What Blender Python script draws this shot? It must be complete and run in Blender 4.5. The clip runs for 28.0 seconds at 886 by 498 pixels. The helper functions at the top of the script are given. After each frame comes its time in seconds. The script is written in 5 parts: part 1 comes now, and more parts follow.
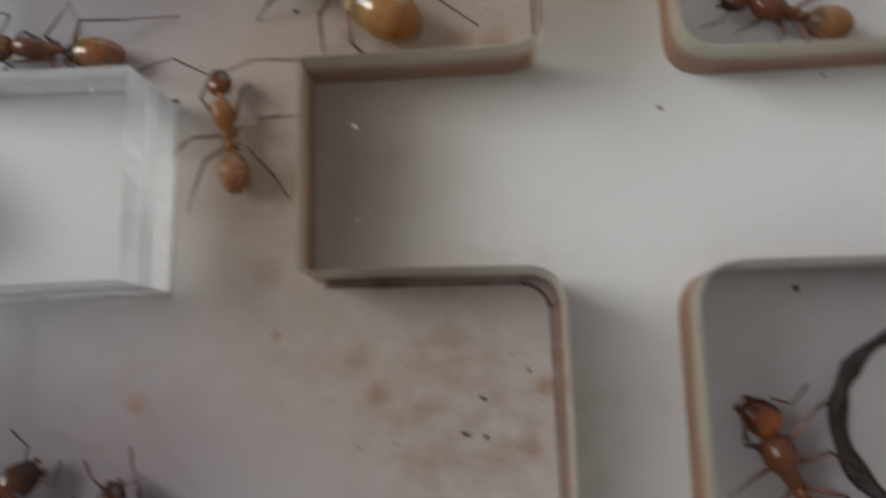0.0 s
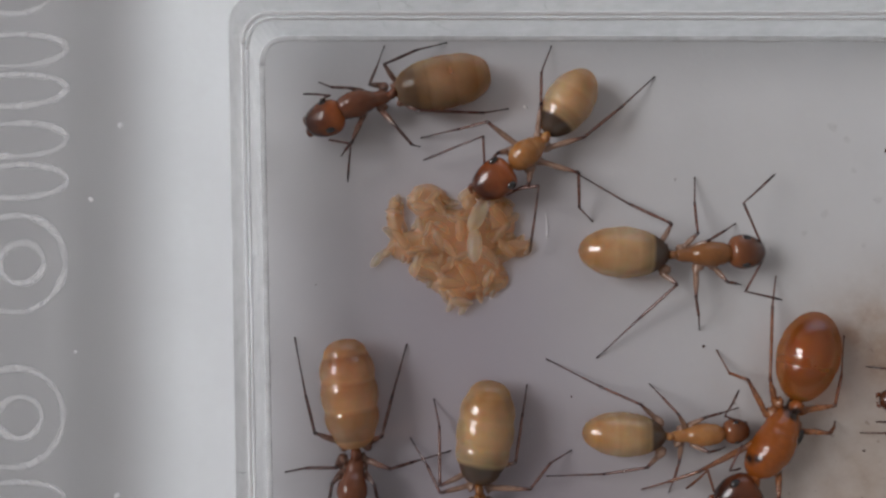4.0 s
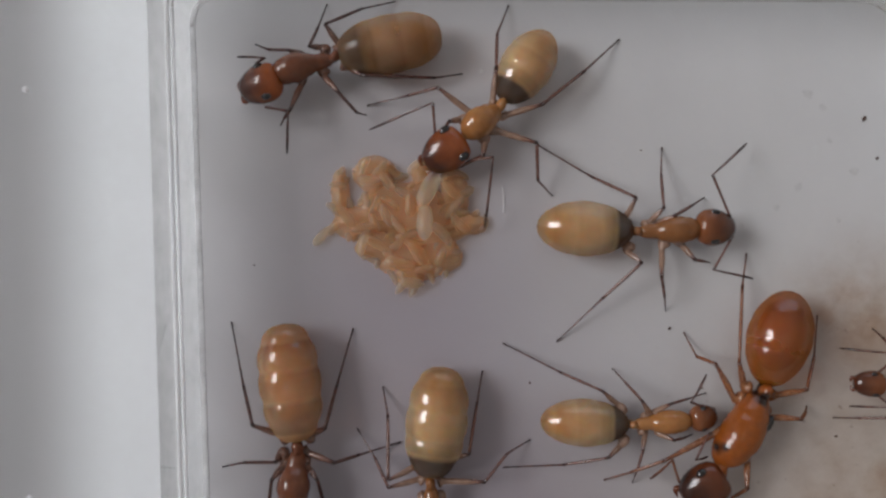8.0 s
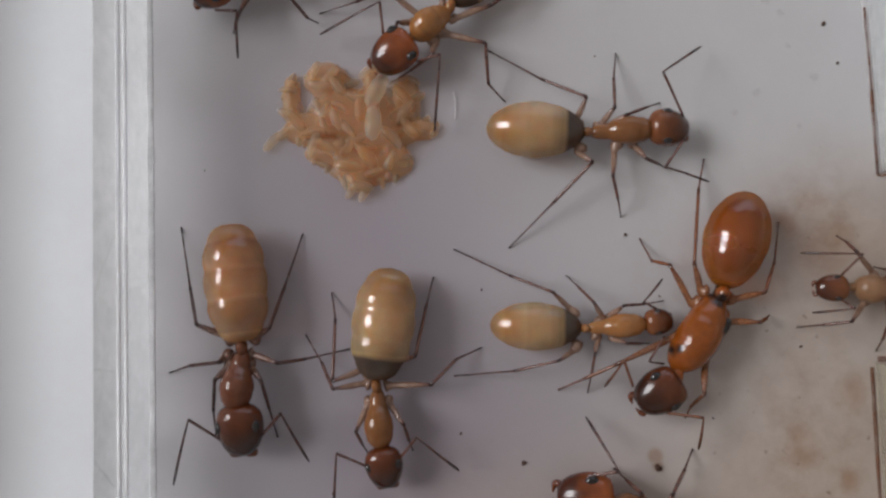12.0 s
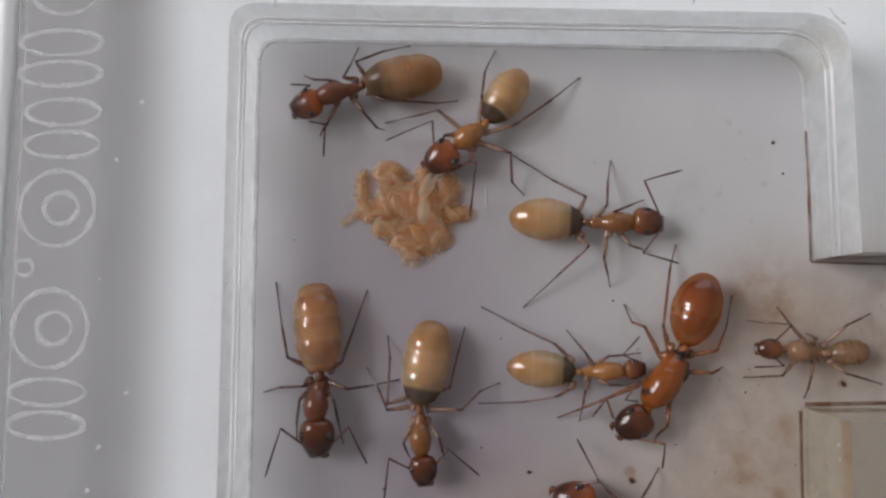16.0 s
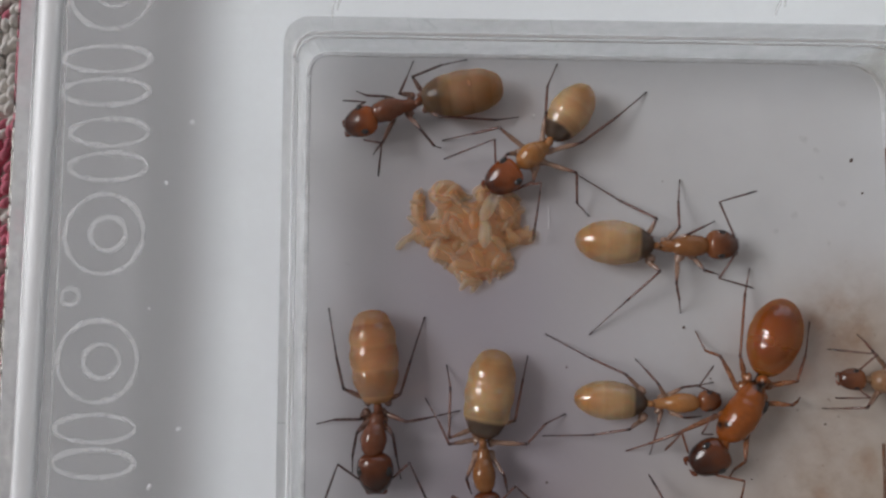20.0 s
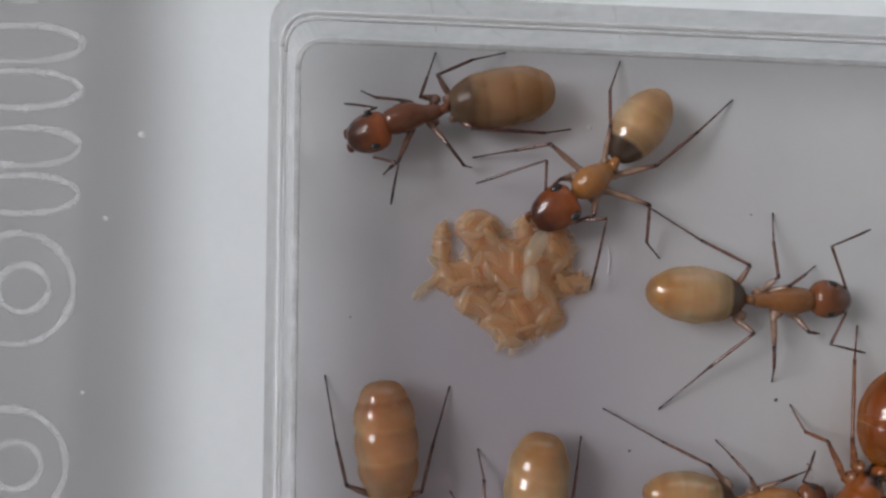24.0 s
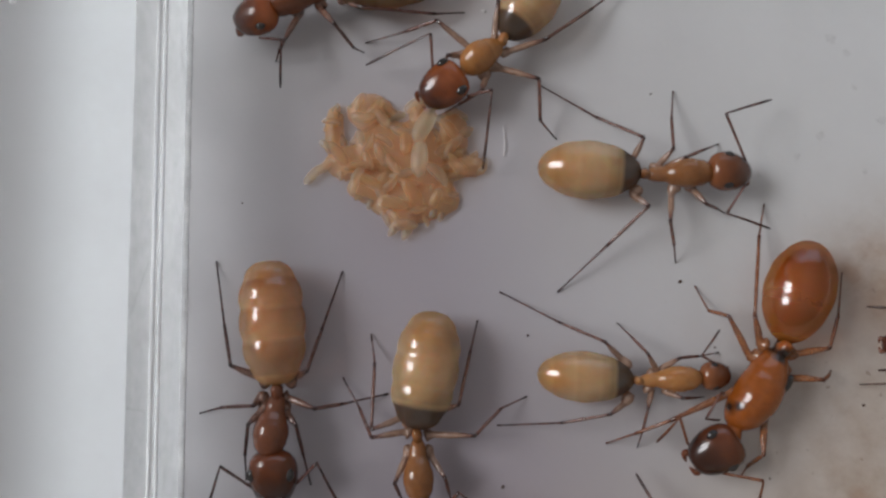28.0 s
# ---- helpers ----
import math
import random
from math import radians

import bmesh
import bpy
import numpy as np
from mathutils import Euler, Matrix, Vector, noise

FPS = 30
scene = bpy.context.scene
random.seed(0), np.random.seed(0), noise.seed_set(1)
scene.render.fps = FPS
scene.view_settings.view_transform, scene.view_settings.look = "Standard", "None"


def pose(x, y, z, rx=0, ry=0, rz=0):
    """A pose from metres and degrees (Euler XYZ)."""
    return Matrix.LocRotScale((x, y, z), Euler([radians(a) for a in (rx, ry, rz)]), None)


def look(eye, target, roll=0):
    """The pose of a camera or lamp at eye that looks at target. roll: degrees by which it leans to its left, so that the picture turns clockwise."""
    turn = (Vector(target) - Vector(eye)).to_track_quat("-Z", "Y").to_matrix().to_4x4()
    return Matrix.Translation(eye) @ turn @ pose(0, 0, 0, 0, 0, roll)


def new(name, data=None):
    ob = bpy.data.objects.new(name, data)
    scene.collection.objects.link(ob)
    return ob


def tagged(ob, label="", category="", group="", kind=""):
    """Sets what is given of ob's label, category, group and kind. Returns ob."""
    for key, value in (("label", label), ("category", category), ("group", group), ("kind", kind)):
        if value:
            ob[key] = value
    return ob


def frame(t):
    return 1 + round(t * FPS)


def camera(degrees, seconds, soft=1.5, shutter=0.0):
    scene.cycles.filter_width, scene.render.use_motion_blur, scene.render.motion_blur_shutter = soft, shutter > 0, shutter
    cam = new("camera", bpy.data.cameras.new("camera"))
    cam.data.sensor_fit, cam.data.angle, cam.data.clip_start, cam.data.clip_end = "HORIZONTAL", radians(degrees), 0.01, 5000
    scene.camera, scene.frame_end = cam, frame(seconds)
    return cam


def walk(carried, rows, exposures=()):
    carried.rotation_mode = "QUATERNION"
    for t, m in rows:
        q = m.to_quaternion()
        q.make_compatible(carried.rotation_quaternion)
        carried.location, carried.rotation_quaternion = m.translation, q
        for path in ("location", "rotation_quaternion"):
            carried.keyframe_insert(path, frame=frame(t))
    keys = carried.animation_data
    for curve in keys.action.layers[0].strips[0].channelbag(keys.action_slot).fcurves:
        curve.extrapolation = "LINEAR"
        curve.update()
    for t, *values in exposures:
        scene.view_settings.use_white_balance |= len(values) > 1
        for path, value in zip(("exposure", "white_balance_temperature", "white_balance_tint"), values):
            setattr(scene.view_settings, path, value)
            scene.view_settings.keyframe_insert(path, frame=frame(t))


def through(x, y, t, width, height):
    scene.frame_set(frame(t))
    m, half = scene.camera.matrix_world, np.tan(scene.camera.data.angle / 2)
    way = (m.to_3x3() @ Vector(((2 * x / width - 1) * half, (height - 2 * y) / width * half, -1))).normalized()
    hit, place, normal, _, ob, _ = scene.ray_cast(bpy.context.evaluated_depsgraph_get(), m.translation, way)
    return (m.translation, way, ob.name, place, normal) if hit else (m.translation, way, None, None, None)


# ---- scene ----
EXPOSURE, WINDOW_W, FILL_W = 0.3, 6.4, 9.5
MM = 0.001
cam = camera(64.0, 28.0, soft=2.6, shutter=0.4)
# seconds, eye in millimetres, turn in degrees; the eye hangs over the nest and looks down
ROWS = [
    (0.0, 18.539, -37.841, 41.465, 9.641, 3.702, -1.970),
    (0.3, 9.660, -32.252, 43.333, 9.772, 1.671, -2.151),
    (0.5, 7.116, -27.864, 44.701, 8.484, 2.667, -1.290),
    (0.7, 4.602, -24.722, 45.102, 7.029, 2.376, -1.515),
    (0.9, 2.599, -22.257, 45.468, 7.191, 3.190, -1.508),
    (1.0, 0.931, -20.703, 45.967, 7.230, 1.882, -1.339),
    (1.2, 0.314, -18.952, 45.584, 6.800, 1.896, -1.402),
    (1.5, -1.755, -15.162, 45.408, 6.096, 1.670, -1.355),
    (1.7, -1.750, -12.510, 45.784, 5.391, 1.811, -1.432),
    (2.0, -2.409, -7.791, 46.100, 4.660, 2.054, -1.515),
    (2.2, -3.975, -3.799, 46.725, 3.899, 1.575, -1.793),
    (2.5, -4.557, -1.157, 46.595, 4.029, 1.337, -1.687),
    (2.7, -6.303, 1.209, 45.665, 3.516, 0.744, -1.782),
    (3.0, -7.660, 3.290, 44.401, 3.417, 0.410, -1.695),
    (3.5, -6.662, 4.211, 42.209, 3.249, -0.324, -1.943),
    (4.0, -4.796, 4.362, 41.100, 3.414, 0.073, -1.937),
    (4.5, -4.501, 4.699, 40.434, 3.557, -0.321, -1.986),
    (6.5, -5.565, 6.088, 39.708, 1.730, -2.187, -2.123),
    (7.0, -4.458, 6.215, 39.016, 1.311, -1.838, -2.184),
    (7.5, -3.996, 6.273, 38.440, 1.134, -1.814, -2.183),
    (8.0, -3.068, 4.411, 38.178, 1.639, -1.434, -2.285),
    (8.5, -2.603, 4.064, 38.077, 1.755, -1.220, -2.292),
    (9.0, -2.645, 4.406, 38.014, 1.897, -1.219, -2.269),
    (9.5, -2.717, 5.001, 38.115, 1.827, -1.299, -2.283),
    (10.0, -2.341, 4.970, 37.837, 1.635, -0.895, -2.276),
    (10.5, -1.816, 3.529, 37.926, 2.427, -0.611, -2.330),
    (11.0, -1.078, 1.280, 38.648, 2.864, -0.159, -2.392),
    (11.5, -0.423, -0.371, 37.896, 3.468, -0.130, -2.343),
    (12.0, 0.446, -2.448, 37.419, 4.239, 0.310, -2.202),
    (12.5, 0.375, -2.817, 37.627, 4.374, 0.355, -2.127),
    (14.5, 1.445, -6.049, 42.987, 6.062, 2.571, -1.307),
    (14.7, 1.214, -4.921, 43.297, 4.809, 1.840, -1.957),
    (15.0, 0.796, -0.787, 47.263, 4.727, 2.632, -2.071),
    (15.2, -0.690, -0.450, 48.600, 5.109, 2.166, -1.664),
    (15.5, 0.300, -2.527, 48.692, 5.722, 2.550, -1.273),
    (15.7, -0.264, 0.177, 50.186, 5.000, 2.364, -1.084),
    (16.0, 0.003, -0.005, 49.499, 4.997, 2.012, 0.004),
    (16.2, 0.395, 1.166, 48.744, 5.258, 2.324, 0.273),
    (16.5, 0.070, 1.327, 47.478, 6.012, 2.271, 0.636),
    (16.7, -0.694, 0.676, 45.872, 5.503, 2.178, 0.754),
    (17.0, -0.203, 1.899, 46.841, 5.274, 1.990, 0.369),
    (17.2, -0.979, 1.577, 47.556, 4.970, 2.116, 0.071),
    (17.5, -0.826, 0.512, 49.212, 5.249, 2.104, -0.115),
    (17.7, -3.678, -0.172, 49.740, 5.459, 1.939, -0.022),
    (18.0, -3.233, -0.618, 51.619, 5.401, 1.866, -0.063),
    (18.2, -4.035, -1.580, 51.069, 5.759, 1.391, -0.181),
    (18.5, -2.192, -0.456, 51.312, 5.612, 2.075, -0.135),
    (18.7, -2.412, 0.114, 50.869, 5.674, 1.975, -0.030),
    (19.0, -1.369, 0.384, 49.849, 5.609, 2.215, -0.057),
    (19.2, -1.634, 0.805, 49.394, 5.377, 2.489, -0.083),
    (19.5, -3.310, 1.442, 48.710, 5.259, 1.929, 0.006),
    (20.0, -3.976, 1.828, 47.430, 4.973, 2.213, -0.122),
    (20.5, -4.067, 2.450, 46.138, 4.738, 2.578, 0.007),
    (21.0, -4.517, 3.380, 43.782, 4.731, 1.749, -0.216),
    (21.5, -6.300, 4.606, 40.904, 4.072, -0.334, 0.098),
    (23.5, -7.143, 6.027, 37.241, 2.570, -0.625, 0.182),
    (24.0, -8.123, 6.653, 37.078, 2.913, -1.142, 0.145),
    (24.5, -8.374, 6.631, 36.560, 2.477, -0.968, -0.031),
    (25.0, -6.586, 5.880, 36.546, 2.761, -0.505, -0.105),
    (25.5, -5.930, 4.878, 36.373, 3.170, -0.424, -0.556),
    (26.0, -3.286, 2.342, 36.195, 3.871, 0.411, -0.577),
    (26.5, -1.841, 0.875, 36.218, 4.392, 0.620, -0.492),
    (27.0, -0.790, -0.220, 35.962, 5.084, 0.967, -0.554),
    (27.5, -1.370, 0.180, 35.865, 4.733, 0.975, -0.673),
    (28.0, -1.390, -0.692, 35.967, 5.079, 0.890, -0.650),
]
walk(cam, [(t, pose(x * MM, y * MM, z * MM, rx, ry, rz)) for t, x, y, z, rx, ry, rz in ROWS],
     exposures=[(0.0, EXPOSURE - 0.27, 6680, 7), (1.0, EXPOSURE - 0.05, 6700, 9), (3.0, EXPOSURE - 0.17, 6540, 10.5), (8.0, EXPOSURE - 0.14, 6530, 10), (12.0, EXPOSURE - 0.08, 6560, 11),
                (15.0, EXPOSURE - 0.03, 6550, 11), (18.0, EXPOSURE - 0.19, 6550, 11), (21.0, EXPOSURE - 0.18, 6480, 9), (24.0, EXPOSURE - 0.16, 6450, 9), (26.0, EXPOSURE - 0.10, 6430, 8), (28.0, EXPOSURE + 0.01, 6430, 8)])
# ---------- light: an overcast window to the left of the table ----------
world = bpy.data.worlds.new("world")
scene.world = world
world.use_nodes = True
sky = world.node_tree.nodes.new("ShaderNodeTexSky")
sky.sky_type, sky.sun_disc = "NISHITA", False
sky.sun_elevation, sky.sun_rotation = radians(38), radians(-97)
world.node_tree.links.new(sky.outputs[0], world.node_tree.nodes["Background"].inputs[0])
world.node_tree.nodes["Background"].inputs[1].default_value = 0.12


def window_lamp(name, eye, target, size, power):
    data = bpy.data.lights.new(name, "AREA")
    data.shape, data.size, data.size_y, data.energy = "RECTANGLE", size[0], size[1], power
    data.color = (0.97, 0.965, 0.985)
    lamp = new(name, data)
    lamp.matrix_world = look(eye, target)
    return lamp


window_lamp("window_light", (-1.24, 0.20, 0.98), (0.0, 0.0, 0.0), (0.30, 0.62), WINDOW_W)
window_lamp("window_light", (-1.24, 0.56, 0.98), (0.0, 0.0, 0.0), (0.30, 0.62), WINDOW_W)
# added fill lamp in an unseen opening at the far end of the room
window_lamp("fill_light", (0.6, 2.05, 0.42), (0.3, 0.0, 0.42), (2.6, 2.1), FILL_W)

# ---------- materials ----------


def nodes_of(name):
    mat = bpy.data.materials.new(name)
    mat.use_nodes = True
    nt = mat.node_tree
    return mat, nt, nt.nodes["Principled BSDF"]


def add(nt, kind, **values):
    node = nt.nodes.new("ShaderNode" + kind)
    for key, value in values.items():
        node.inputs[key].default_value = value
    return node


def noise_tex(nt, scale, detail=4.0, rough=0.55, coords="Object"):
    co = nt.nodes.new("ShaderNodeTexCoord")
    tex = add(nt, "TexNoise", Scale=scale, Detail=detail, Roughness=rough)
    nt.links.new(co.outputs[coords], tex.inputs["Vector"])
    return tex


def ramp(nt, source, stops):
    node = nt.nodes.new("ShaderNodeValToRGB")
    el = node.color_ramp.elements
    el[0].position, el[0].color = stops[0][0], (*stops[0][1], 1.0)
    el[1].position, el[1].color = stops[-1][0], (*stops[-1][1], 1.0)
    for at, colour in stops[1:-1]:
        el.new(at).color = (*colour, 1.0)
    nt.links.new(source, node.inputs[0])
    return node


def mix(nt, fac, a, b, mode="MIX"):
    node = nt.nodes.new("ShaderNodeMix")
    node.data_type, node.blend_type = "RGBA", mode
    for value, socket in ((fac, node.inputs[0]), (a, node.inputs[6]), (b, node.inputs[7])):
        if hasattr(value, "is_output"):
            nt.links.new(value, socket)
        elif isinstance(value, tuple):
            socket.default_value = (*value, 1.0)
        else:
            socket.default_value = value
    return node.outputs[2]


def calc(nt, op, a, b=0.0, c=0.0):
    node = nt.nodes.new("ShaderNodeMath")
    node.operation = op
    for value, socket in zip((a, b, c), node.inputs):
        if hasattr(value, "is_output"):
            nt.links.new(value, socket)
        else:
            socket.default_value = value
    return node.outputs[0]


def bump(nt, bsdf, height, strength, distance):
    node = add(nt, "Bump", Strength=strength, Distance=distance)
    nt.links.new(height, node.inputs["Height"])
    nt.links.new(node.outputs[0], bsdf.inputs["Normal"])


def plain(name, colour, rough=0.5, metal=0.0, vary=0.15, scale=2500.0, relief=0.0, sss=0.0, radius=0.0005, coat=0.0):
    mat, nt, bsdf = nodes_of(name)
    n1, n2 = noise_tex(nt, scale), noise_tex(nt, scale / 7)
    both = calc(nt, "ADD", calc(nt, "MULTIPLY", n1.outputs[0], 0.5), calc(nt, "MULTIPLY", n2.outputs[0], 0.5))
    lo, hi = (tuple(c * (1 - vary) for c in colour), tuple(min(1.0, c * (1 + vary)) for c in colour))
    col = ramp(nt, both, [(0.3, lo), (0.7, hi)])
    nt.links.new(col.outputs[0], bsdf.inputs["Base Color"])
    bsdf.inputs["Roughness"].default_value, bsdf.inputs["Metallic"].default_value = rough, metal
    if sss:
        bsdf.inputs["Subsurface Weight"].default_value = sss
        bsdf.inputs["Subsurface Radius"].default_value = (radius, radius * 0.6, radius * 0.35)
        bsdf.inputs["Subsurface Scale"].default_value = 1.0
    bsdf.inputs["Coat Weight"].default_value = coat
    bsdf.inputs["Coat Roughness"].default_value = 0.07
    if relief:
        bump(nt, bsdf, n1.outputs[0], 0.6, relief)
    return mat


def spot(nt, xyz, x, y, rx, ry):
    """1 inside a soft oval stain in the floor's millimetres, 0 outside."""
    dx = calc(nt, "MULTIPLY", calc(nt, "SUBTRACT", xyz.outputs[0], x * MM), 1 / (rx * MM))
    dy = calc(nt, "MULTIPLY", calc(nt, "SUBTRACT", xyz.outputs[1], y * MM), 1 / (ry * MM))
    d2 = calc(nt, "ADD", calc(nt, "MULTIPLY", dx, dx), calc(nt, "MULTIPLY", dy, dy))
    return calc(nt, "POWER", 2.718, calc(nt, "MULTIPLY", d2, -1.0))


def floor_material(name, low, high):
    mat, nt, bsdf = nodes_of(name)
    co = nt.nodes.new("ShaderNodeTexCoord")
    xyz = nt.nodes.new("ShaderNodeSeparateXYZ")
    nt.links.new(co.outputs["Object"], xyz.inputs[0])
    big, mid, fine = noise_tex(nt, 140, 3), noise_tex(nt, 520, 6, 0.65), noise_tex(nt, 2600, 4)
    base = mix(nt, big.outputs[0], low, high)
    base = mix(nt, calc(nt, "MULTIPLY", fine.outputs[0], 0.25), base, (0.66, 0.64, 0.64))
    # shading towards the engraved border, painted into the floor colour as a grey gradient
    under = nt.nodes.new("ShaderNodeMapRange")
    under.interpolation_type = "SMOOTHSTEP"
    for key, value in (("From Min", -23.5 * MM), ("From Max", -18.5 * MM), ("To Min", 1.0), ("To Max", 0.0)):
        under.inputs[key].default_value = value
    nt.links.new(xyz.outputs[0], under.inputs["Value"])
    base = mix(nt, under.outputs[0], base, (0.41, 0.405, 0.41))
    # soft ovals of shade mixed into the base colour
    for x, y, rx, ry, amount in FLOOR_SHADE:
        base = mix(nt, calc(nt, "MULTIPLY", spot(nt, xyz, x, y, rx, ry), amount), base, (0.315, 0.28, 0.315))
    for x, y, rx, ry, amount in BEIGE_TONE:
        base = mix(nt, calc(nt, "MULTIPLY", spot(nt, xyz, x, y, rx, ry), amount), base, (0.37, 0.34, 0.285))
    for x, y, rx, ry, amount in TRODDEN:
        base = mix(nt, calc(nt, "MULTIPLY", spot(nt, xyz, x, y, rx, ry), amount), base, (0.50, 0.405, 0.325))
    def gathered(patches):
        most = None
        for x, y, rx, ry, amount in patches:
            one = calc(nt, "MULTIPLY", spot(nt, xyz, x, y, rx, ry), amount)
            most = one if most is None else calc(nt, "MAXIMUM", most, one)
        return most

    total = gathered(STAINS)
    blot = ramp(nt, mid.outputs[0], [(0.34, (0.12, 0.12, 0.12)), (0.70, (0.62, 0.62, 0.62))])
    brown = mix(nt, fine.outputs[0], (0.20, 0.118, 0.07), (0.36, 0.25, 0.165))
    col = mix(nt, calc(nt, "MULTIPLY", total, blot.outputs[0]), base, brown)
    # dried dabs with ragged rims
    ragged = ramp(nt, calc(nt, "MULTIPLY", gathered(DABS), calc(nt, "ADD", mid.outputs[0], 0.42)), [(0.30, (0, 0, 0)), (0.9, (0.58, 0.58, 0.58))])
    rust = mix(nt, fine.outputs[0], (0.24, 0.125, 0.065), (0.40, 0.25, 0.15))
    col = mix(nt, ragged.outputs[0], col, rust)
    # fine dark frass, thicker where the floor is soiled
    grit = ramp(nt, noise_tex(nt, 1900, 2, 0.4).outputs[0], [(0.70, (0, 0, 0)), (0.76, (1, 1, 1))])
    col = mix(nt, calc(nt, "MULTIPLY", grit.outputs[0], calc(nt, "MULTIPLY", total, 0.6)), col, (0.13, 0.07, 0.04))
    nt.links.new(col, bsdf.inputs["Base Color"])
    bsdf.inputs["Roughness"].default_value = 0.33
    bsdf.inputs["Specular IOR Level"].default_value = 0.4
    bump(nt, bsdf, fine.outputs[0], 0.25, 0.00005)
    return mat


# x, y, half widths and strength of the soiled patches, in millimetres
STAINS = ((27.5, -2.5, 6.0, 4.5, 1.0), (26.0, -12.0, 6.0, 8.0, 0.35), (19.5, -11.0, 6.0, 8.0, 1.0), (21.0, -17.0, 4.0, 5.0, 0.7), (10.0, -17.0, 9.0, 5.5, 0.55),
          (4.5, -26.0, 5.5, 9.0, 0.7), (1.5, -14.5, 4.0, 4.0, 0.35), (9.0, -36.0, 8.0, 5.0, 0.7), (17.0, -40.0, 7.0, 9.0, 1.15), (12.0, -26.0, 4.5, 6.0, 0.8),
          (-3.0, -40.0, 5.0, 4.5, 0.5), (34.0, -36.0, 6.0, 5.0, 0.4), (35.0, -14.0, 6.0, 7.0, 0.4), (17.5, -5.0, 6.5, 5.0, 0.75), (20.5, 1.0, 3.6, 3.2, 1.1))
# small dried dabs
DABS = ((11.0, -11.3, 0.32, 0.32, 1.3), (18.6, -14.1, 1.29, 1.29, 0.9), (17.8, -17.5, 1.28, 1.28, 1.0), (20.2, -17.9, 0.8, 0.8, 1.0), (16.0, -18.6, 0.85, 0.85, 0.7), (10.4, -16.5, 0.86, 0.86, 0.7),
        (10.9, -10.8, 0.43, 0.43, 1.4), (20.7, -0.4, 1.83, 1.83, 0.9), (21.1, -8.1, 1.31, 1.31, 0.9), (18.4, -10.1, 0.92, 0.92, 0.9), (18.3, 0.9, 1.18, 1.18, 0.8), (25.3, -4.9, 0.46, 0.46, 1.2),
        (27.8, 1.6, 1.32, 1.32, 0.6), (-2.3, -39.1, 0.82, 0.82, 1.0), (6.1, -35.5, 0.41, 0.41, 1.2), (12.1, -39.1, 0.98, 0.98, 1.0), (16.0, -35.8, 1.18, 1.18, 0.9), (21.7, -38.9, 0.77, 0.77, 1.1),
        (20.7, -42.2, 0.88, 0.88, 1.1), (12.7, -40.5, 1.63, 1.63, 0.6), (18.8, -42.4, 1.43, 1.43, 0.7), (14.6, -42.9, 1.6, 1.6, 0.8), (11.1, -37.1, 1.33, 1.33, 0.8), (5.4, -31.6, 1.38, 1.38, 0.8),
        (18.3, -11.0, 1.3, 1.1, 0.9), (20.8, -12.5, 0.7, 0.9, 0.9), (19.7, -17.8, 1.7, 1.3, 0.95), (20.0, 2.3, 1.5, 1.0, 0.75), (21.1, 0.3, 1.3, 0.9, 0.85), (6.6, -26.4, 1.2, 1.8, 0.7), (9.6, -19.4, 1.0, 0.6, 0.8))
# soft shade painted into the floor colour, darker and faintly violet
FLOOR_SHADE = ((-4.0, 3.0, 9.5, 13.0, 0.85), (-1.0, -10.5, 11.0, 9.0, 1.0), (-4.0, -43.0, 15.0, 10.0, 1.0), (41.0, -41.0, 10.0, 8.0, 0.95))

# beige-grey patches beside the passages
BEIGE_TONE = ((11.0, -27.0, 7.5, 8.0, 0.9), (27.0, -13.5, 5.0, 9.0, 0.85), (25.0, -10.0, 4.0, 4.0, 0.4))
# a warm tinge where the ants walk most
TRODDEN = ((4.0, -25.0, 6.0, 9.0, 0.75), (11.0, -17.0, 9.5, 6.0, 0.72), (18.5, -12.0, 6.5, 9.0, 0.66), (12.0, -38.0, 10.0, 8.0, 0.45), (23.0, -1.0, 6.0, 5.0, 0.75))


def glass_material(name, colour, rough=0.02):
    mat, nt, bsdf = nodes_of(name)
    bsdf.inputs["Base Color"].default_value = (*colour, 1)
    bsdf.inputs["Transmission Weight"].default_value = 1.0
    bsdf.inputs["IOR"].default_value = 1.49
    scratches = noise_tex(nt, 900, 5, 0.7)
    r = ramp(nt, scratches.outputs[0], [(0.3, (rough,) * 3), (0.75, (rough * 4,) * 3)])
    nt.links.new(r.outputs[0], bsdf.inputs["Roughness"])
    return mat


def veil_material(name, colour, amount, rough=0.3, spread=0.5, scale=700, through=0.0):
    """A thin film that lets most light through: dried residue, dust, frosting."""
    mat, nt, bsdf = nodes_of(name)
    tex = noise_tex(nt, scale, 6, 0.7)
    fac = ramp(nt, tex.outputs[0], [(0.3, (amount * (1 - spread),) * 3), (0.7, (min(1.0, amount * (1 + spread)),) * 3)])
    bsdf.inputs["Base Color"].default_value = (*colour, 1)
    bsdf.inputs["Roughness"].default_value = rough
    clear = nt.nodes.new("ShaderNodeBsdfTransparent")
    both = nt.nodes.new("ShaderNodeMixShader")
    nt.links.new(fac.outputs[0], both.inputs[0])
    nt.links.new(clear.outputs[0], both.inputs[1])
    skin = bsdf.outputs[0]
    if through:
        milky, half = add(nt, "BsdfTranslucent", Color=(*colour, 1)), nt.nodes.new("ShaderNodeMixShader")
        half.inputs[0].default_value = through
        nt.links.new(skin, half.inputs[1])
        nt.links.new(milky.outputs[0], half.inputs[2])
        skin = half.outputs[0]
    nt.links.new(skin, both.inputs[2])
    nt.links.new(both.outputs[0], nt.nodes["Material Output"].inputs[0])
    return mat


